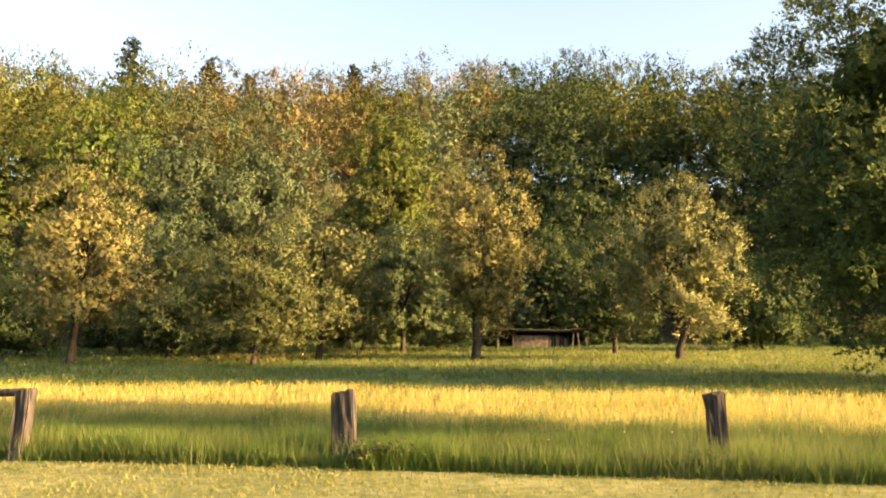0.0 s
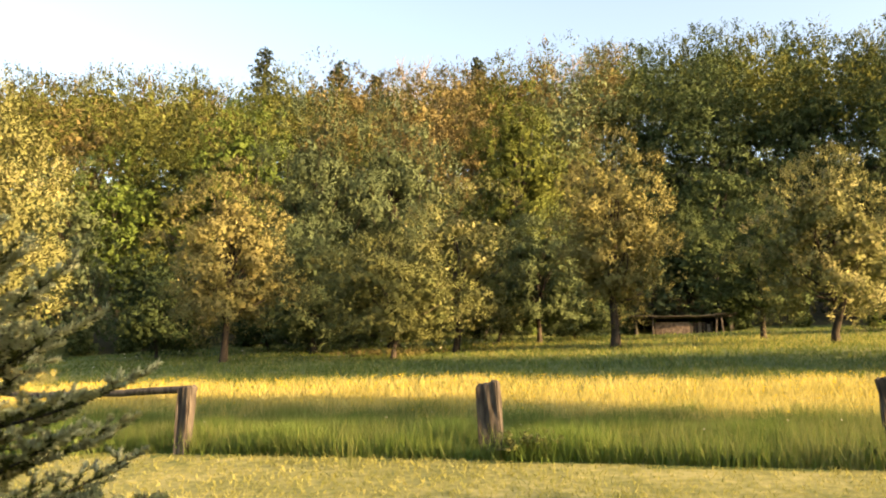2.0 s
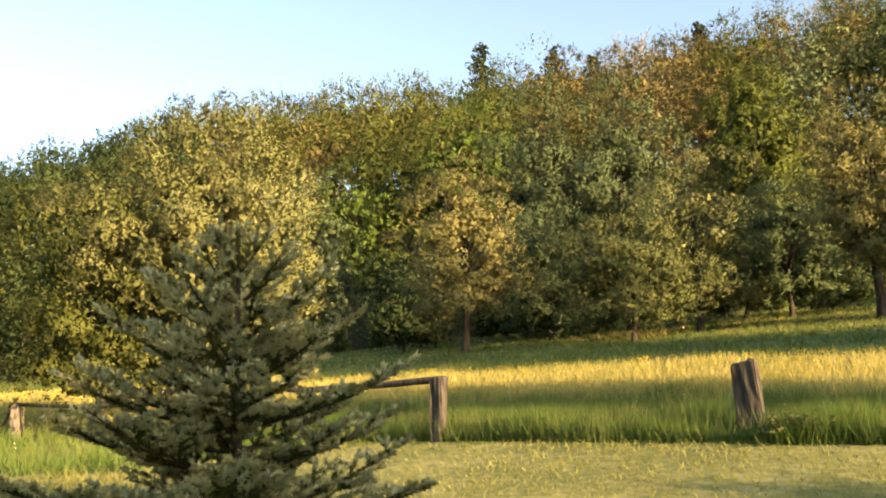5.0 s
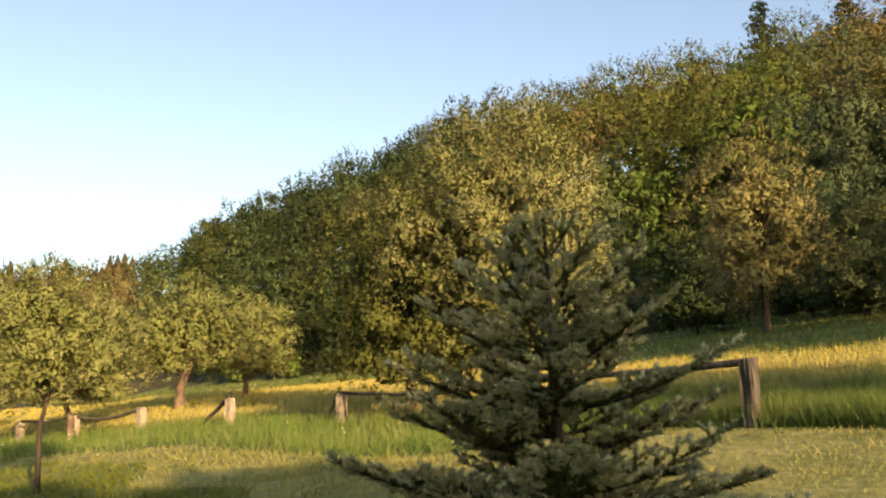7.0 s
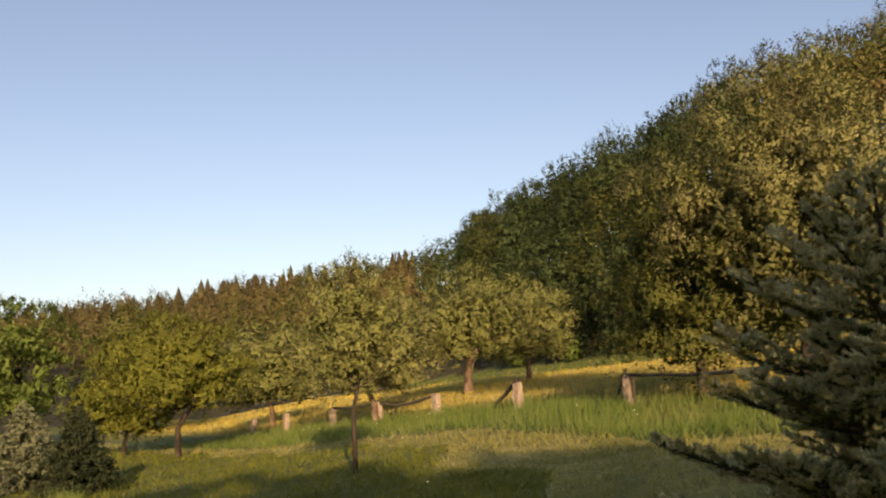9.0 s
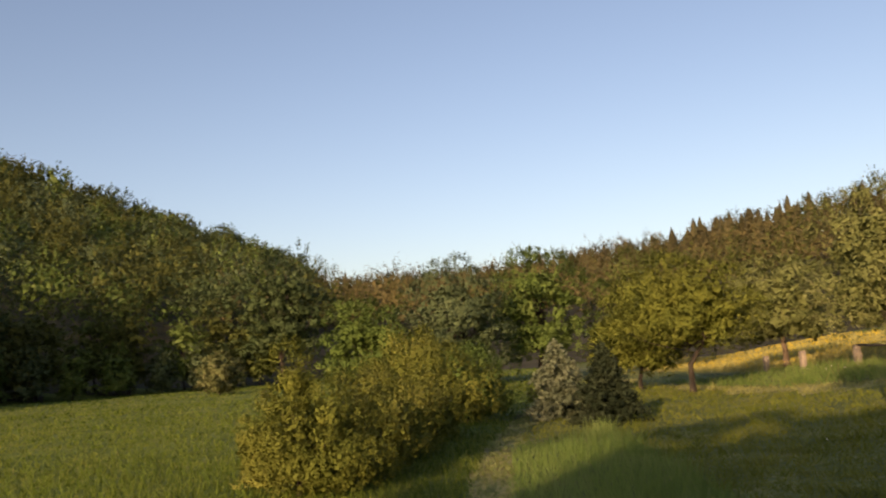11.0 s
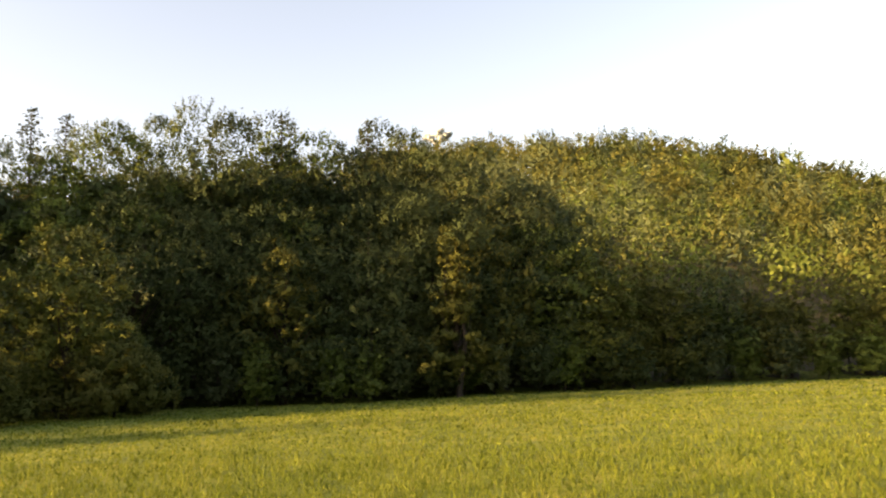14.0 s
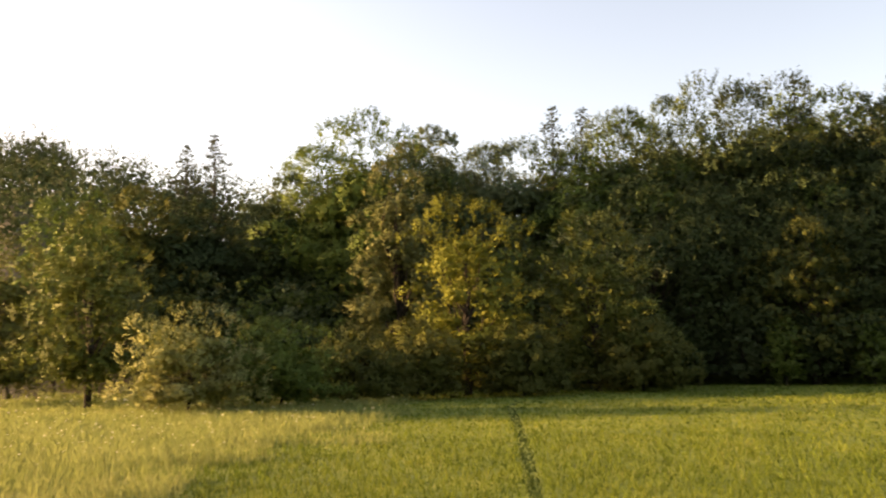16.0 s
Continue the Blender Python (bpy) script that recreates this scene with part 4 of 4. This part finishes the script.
def hut(b, d):
    """A low shelter let into the slope: a dark doorway, a patch of old brick, boards and loose props under a sagging roof."""
    x, y, z = spot(b, d)
    thing = new("field_shelter")
    thing.matrix_world = pose(x, y, z - 0.75, 0, 0, b)
    tagged(thing, "low old shelter of brick and boards with a dark doorway", "shed")
    r = np.random.default_rng(404)
    for name, mat, boxes in (
        ("brick_wall", BRICK, [(-1.75, 0.35, 0.05, 0.2, -0.6, 1.5)]),
        ("side_wall", DARK, [(-3.0, -2.88, 0.1, 3.2, -0.6, 1.9), (2.75, 2.9, 0.1, 3.2, -0.6, 1.9), (-3.0, 2.9, 3.1, 3.25, -0.6, 2.2)]),
        ("lintel", POST, [(-2.95, 2.9, 0.0, 0.12, 1.72, 1.86)]),
    ):
        bm = bmesh.new()
        for bx in boxes:
            box(bm, *bx)
        bmesh.ops.bevel(bm, geom=bm.edges[:], offset=0.015, segments=1, affect="EDGES")
        part(name, bm, mat, thing)
    for k in range(8):
        bm = bmesh.new()
        x0 = 0.36 + k * 0.17
        box(bm, x0, x0 + 0.15, 0.06 + 0.02 * (k % 2), 0.1 + 0.02 * (k % 2), -0.6, 1.55 + r.uniform(-0.25, 0.12))
        part("board", bm, DARK if k % 3 else POST, thing)
    for k in range(9):
        bm = bmesh.new()
        x0 = -3.3 + k * 0.73
        box(bm, x0, x0 + 0.74, -0.55 + r.uniform(-0.1, 0.1), 3.6, 1.9, 1.95)
        sag = -0.1 * math.sin(math.pi * k / 8) + r.uniform(-0.02, 0.02)
        bmesh.ops.rotate(bm, verts=bm.verts[:], cent=(x0, 0, 1.9), matrix=Euler((radians(4), radians(r.uniform(-2, 2)), 0)).to_matrix())
        bmesh.ops.translate(bm, verts=bm.verts[:], vec=(0, 0, sag + 0.005 * (k % 2)))
        part("roof_sheet", bm, POST, thing)
    for px, lean, tall in ((-2.85, 1, 2.5), (-1.85, 0, 2.45), (1.85, 5, 2.5), (2.3, -6, 2.4), (2.75, -3, 2.5)):
        bm = bmesh.new()
        bmesh.ops.create_cone(bm, cap_ends=True, segments=8, radius1=0.08, radius2=0.06, depth=tall, matrix=pose(px, -0.12, tall / 2 - 0.6, 0, lean, 0))
        part("prop", bm, POST, thing, "weathered round prop")


hut(5.0, 54)


# ---------------------------------------------------------------- grass
def sward(name, label, mat, x, y, tall, wide, seed, lean=0.35, base=0.0):
    """Blades of grass at the given places, one joined object."""
    r = np.random.default_rng(seed)
    n = len(x)
    h = tall * r.uniform(0.55, 1.25, n)
    w = wide * r.uniform(0.6, 1.3, n)
    a, l = r.random(n) * 2 * np.pi, r.normal(size=(n, 2)) * lean
    z = ground_z(x, y) + base
    p = np.stack([x, y, z - 0.01], -1)
    s = np.stack([np.cos(a) * w, np.sin(a) * w, 0 * w], -1)
    t = p + np.stack([l[:, 0] * h, l[:, 1] * h, h], -1)
    me = mesh_of(name, np.stack([p - s / 2, p + s / 2, t], 1).reshape(-1, 3), np.arange(3 * n, dtype=np.int32).reshape(n, 3), mat)
    return tagged(new(name, me), label, "grass", kind="stuff")


def dots(name, label, mat, x, y, up, size, seed):
    """Flower heads at the given places: small tilted four-cornered heads."""
    r = np.random.default_rng(seed)
    n = len(x)
    c = np.stack([x, y, ground_z(x, y) + up * r.uniform(0.8, 1.2, n)], -1)
    s = np.repeat(np.asarray(size) * np.ones(n), 1)
    v = leaves(r, c, np.full((n, 3), 0.01), n, 1.0, 0.5, 0.9)
    v = v[:, :3].reshape(n, 3, 3)
    m = v.mean(1, keepdims=True)
    v = (v - m) * s[:, None, None] + c[:, None]
    me = mesh_of(name, v.reshape(-1, 3), threes(v.reshape(-1, 3)), mat)
    return tagged(new(name, me), label, "flowers", kind="stuff")


g = np.random.default_rng(31)
n = 520000
gb, gr = g.uniform(-22, 222, n), 5.5 * (90 / 5.5) ** g.random(n)
gx, gy = -np.sin(np.radians(gb)) * gr, np.cos(np.radians(gb)) * gr
gk = zone(gx, gy)
patch = np.sin(gx * 0.9 + 2 * np.sin(gy * 0.7)) * np.sin(gy * 1.1 + 1.7 * np.sin(gx * 0.5))
wide = 0.0019 * gr
rut = np.abs(gx - np.interp(-gy, [10.5, 19.6, 32], [0.59, 1.51, 2.9])) < 0.08 + 0.002 * gr
rut &= (gk == 4) & (np.abs(gb - 184) < 6) & (gr < 36)
corner = (gk == 4) & (gx > 5.0 + (-gy - 11) * 0.14 + 1.6 * patch + 0.5 * np.sin(gy * 1.9))
for key, zones, tall, scale, leaf, label in (
    ("lawn_grass", (0,), 0.05, 0.9, "lawn", "short mown grass, dry and golden"),
    ("green_lawn_grass", (8,), 0.06, 0.9, "hay", "green lawn grass lying in mown rows, shade partly in its tone"),
    ("tall_grass", (1, 7), 0.28, 0.6, "tall", "tall green grass along the fence"),
    ("ripe_grass", (2,), 0.24, 0.7, "gold", "golden flowering grass of the pasture"),
    ("pasture_grass", (3,), 0.16, 0.6, "meadow", "green pasture grass"),
    ("field_grass", (4,), 0.085, 0.7, "field", "short green field grass"),
    ("path_grass", (6,), 0.08, 1.6, "pale", "worn grass on the path"),
):
    m = np.isin(gk, zones) & ~rut
    if key == "tall_grass":
        m &= gr < 40
    if key == "field_grass":
        m &= ~corner
    if key == "path_grass":
        m &= g.random(n) < 0.8
    if key in ("pasture_grass", "field_grass"):
        m &= g.random(n) < 0.64
    if key in ("lawn_grass", "green_lawn_grass"):
        m &= gr < 45
    rows = np.maximum(0, np.sin((gr + 0.5 * np.sin(gb * 0.4)) * 6.0 + patch)) * ((gb > 55) & (gb < 99)) * (2.2 if "lawn" in key else 0)
    sward(key, label, GRASS[leaf], gx[m], gy[m], tall * (1 + rows[m]) * (1 + 0.3 * patch[m]), wide[m] * scale, 32, 0.35 if tall > 0.2 else 0.8)
m = (gk == 4) & (g.random(n) < 0.015 + 0.04 * patch) & ~rut & ~corner
sward("ripe_field_grass", "ripe golden stalks in the field", GRASS["gold"], gx[m] + 0.01, gy[m], 0.11, wide[m] * 0.5, 33, 0.5)
m = (gk == 4) & (g.random(n) < 0.17 - 0.2 * patch) & ~rut & ~corner
dots("clover", "dark green clover leaves in the field", GRASS["clover"], gx[m] - 0.03, gy[m], 0.07, 0.0022 * gr[m], 38)
m = (gk == 4) & (g.random(n) < 0.16 - 0.1 * patch) & ~rut & ~corner & (gr < 50)
sward("field_tufts", "taller green tufts standing in the field", GRASS["field"], gx[m] + 0.02, gy[m] - 0.02, 0.17, wide[m] * 0.75, 53, 0.3)
m = (gk == 4) & (g.random(n) < 0.1 + 0.08 * patch + 0.25 * (gr < 19 + 3 * patch)) & ~rut & ~corner & (gr < 50)
sward("field_tufts", "dark clover tufts standing in the field", GRASS["clover"], gx[m] - 0.02, gy[m] + 0.02, 0.14, wide[m] * 0.9, 54, 0.4)
sward("rut_grass", "wheel rut grass, the groove's shade put into its dark colour", GRASS["rut"], gx[rut], gy[rut], 0.07, wide[rut] * 1.4, 39)
m = (gk == 1) & (g.random(n) < 0.05)
sward("ripe_stalks", "pale seed stalks among tall grass", GRASS["gold"], gx[m] + 0.02, gy[m], 0.42, wide[m] * 0.4, 34)
# scattered pale tufts; the dense strip near 37 m is sunlight put into colour
m = (gk == 3) & (g.random(n) < 0.12 + 0.25 * patch + 0.5 * ((np.abs(gr - 37) < 8) & ((gb < 19) | (gb > 300))))
sward("pale_pasture_grass", "pale grass tufts, partly a sunlit strip of the upper pasture", GRASS["lawn"], gx[m] + 0.02, gy[m], 0.18, wide[m] * 0.6, 48, 0.6)
d2 = 9 + 2.2 * g.random(140000)
e2 = g.uniform(-26, 60, 140000)
h2, k2 = -np.sin(np.radians(e2)) * d2 * 1.05, fence_y(-np.sin(np.radians(e2)) * d2) - 0.5 + 2.2 * g.random(140000)
# extra pale blades where h2 > 0 put sunlight on that half into colour
tip = g.random(140000) < 0.2 + 0.25 * (h2 > 0) + 0.2 * np.sin(h2 * 1.7) * np.sin(h2 * 0.6)
sward("fence_grass", "fine soft grass along the fence", GRASS["tall"], h2[~tip], k2[~tip], 0.25 * (1 + 0.5 * np.sin(h2 * 3.1 + k2 * 2) * np.sin(k2 * 4 - h2))[~tip], 0.009, 49, 0.4)
sward("fence_grass", "pale tipped grass along the fence, thicker in the sunlit half", GRASS["pale"], h2[tip], k2[tip], 0.33, 0.007, 50, 0.35)
m = (gk == 2) & (g.random(n) < 0.3)
sward("seed_heads", "golden seed heads above the pasture", GRASS["seed"], gx[gk == 2], gy[gk == 2], 0.15, wide[gk == 2] * 0.6, 40, 0.4, 0.2)
dots("buttercups", "yellow buttercups in the pasture", GRASS["petal"], gx[m] + 0.03, gy[m], 0.3, 0.0013 * gr[m], 35)
m = (corner & (gr > 14) & (g.random(n) < 0.02)) | ((gk == 1) & (g.random(n) < 0.004)) | ((gk == 3) & (gr > 26) & (gb > 20) & (gb < 50) & (g.random(n) < 0.005))
dots("white_umbels", "white umbels of cow parsley", GRASS["umbel"], gx[m] + 0.05, gy[m], 0.35, 0.0017 * gr[m], 36)
m = corner
sward("ripe_meadow_grass", "tall ripe grass at the field corner", GRASS["pale"], gx[m] - 0.02, gy[m], 0.3, wide[m] * 0.9, 37)
sward("seed_heads", "pale seed heads above the field corner", GRASS["pale"], gx[m][::3], gy[m][::3], 0.1, wide[m][::3] * 0.9, 42, 0.3, 0.22)

m = (gk == 3) & (np.hypot((gb - 25) / 5, (gr - 36) / 3.5) < 0.7 + 0.3 * patch) & (g.random(n) < 0.5)
sward("brown_sedge", "reddish-brown dead sedge under the apple trees", LEAF["brown"], gx[m], gy[m] + 0.02, 0.28, wide[m] * 1.2, 43, 0.7)
m = np.isin(gk, (0, 8)) & (gr > 7) & (gr < 24) & (g.random(n) < 0.00012)
dots("dandelion_clocks", "white dandelion clocks in the lawn", GRASS["umbel"], gx[m], gy[m], 0.12, 0.035, 44)

e2, d2 = g.uniform(0, 360, 45000), 6 * np.sqrt(g.random(45000))
h2, k2 = -np.sin(np.radians(e2)) * d2, np.cos(np.radians(e2)) * d2
m = np.isin(zone(h2, k2), (0, 8))
sward("lawn_grass", "short mown grass underfoot", GRASS["lawn"], h2[m], k2[m], 0.05, 0.012, 51, 0.8)
m = zone(h2, k2) == 4
sward("field_grass", "short green field grass near the path", GRASS["field"], h2[m], k2[m], 0.07, 0.012, 52, 0.8)

# pale tuft at the foot of the fence
x, y, z = spot(26.9, 8.75)
tuft = new("grass_tuft")
tuft.matrix_world = pose(x, y, z)
tagged(tuft, "pale tuft of dry standing grass by the fence", "grass")
r = np.random.default_rng(45)
bits = []
for k in range(9):
    a = r.normal(size=2) * 0.035
    tip = np.array([a[0] * 2.2, a[1] * 2.2, r.uniform(0.22, 0.42)])
    bits.append(tube(np.stack([[a[0], a[1], -0.02], tip * [0.4, 0.4, 0.5] + [a[0], a[1], 0], tip]), [0.0035, 0.003, 0.001], 4))
v, f = joined(bits)
part_mesh("stalk", mesh_of("stalk", v, f, GRASS["pale"], True), tuft)

# a small far cloud over the hill
LEAF["cloud"] = leaf_material("cloud_white", (0.6, 0.72, 0.8), (0.62, 0.74, 0.8), (0.64, 0.75, 0.8), 0.5)
x, y, z = spot(155.3, 1500)
c = np.random.default_rng(46).normal(size=(30, 3)) * np.array([12, 12, 3.5])
v = leaves(np.random.default_rng(47), c, np.full((30, 3), [5.0, 5.0, 3.5]), 9000, 2.6)
cloud = new("cloud", mesh_of("cloud", v, threes(v), LEAF["cloud"]))
cloud.location = (x, y, EYE + 1500 * math.tan(radians(16.4)))
tagged(cloud, "small white evening cloud above the hill", "cloud", kind="structure")
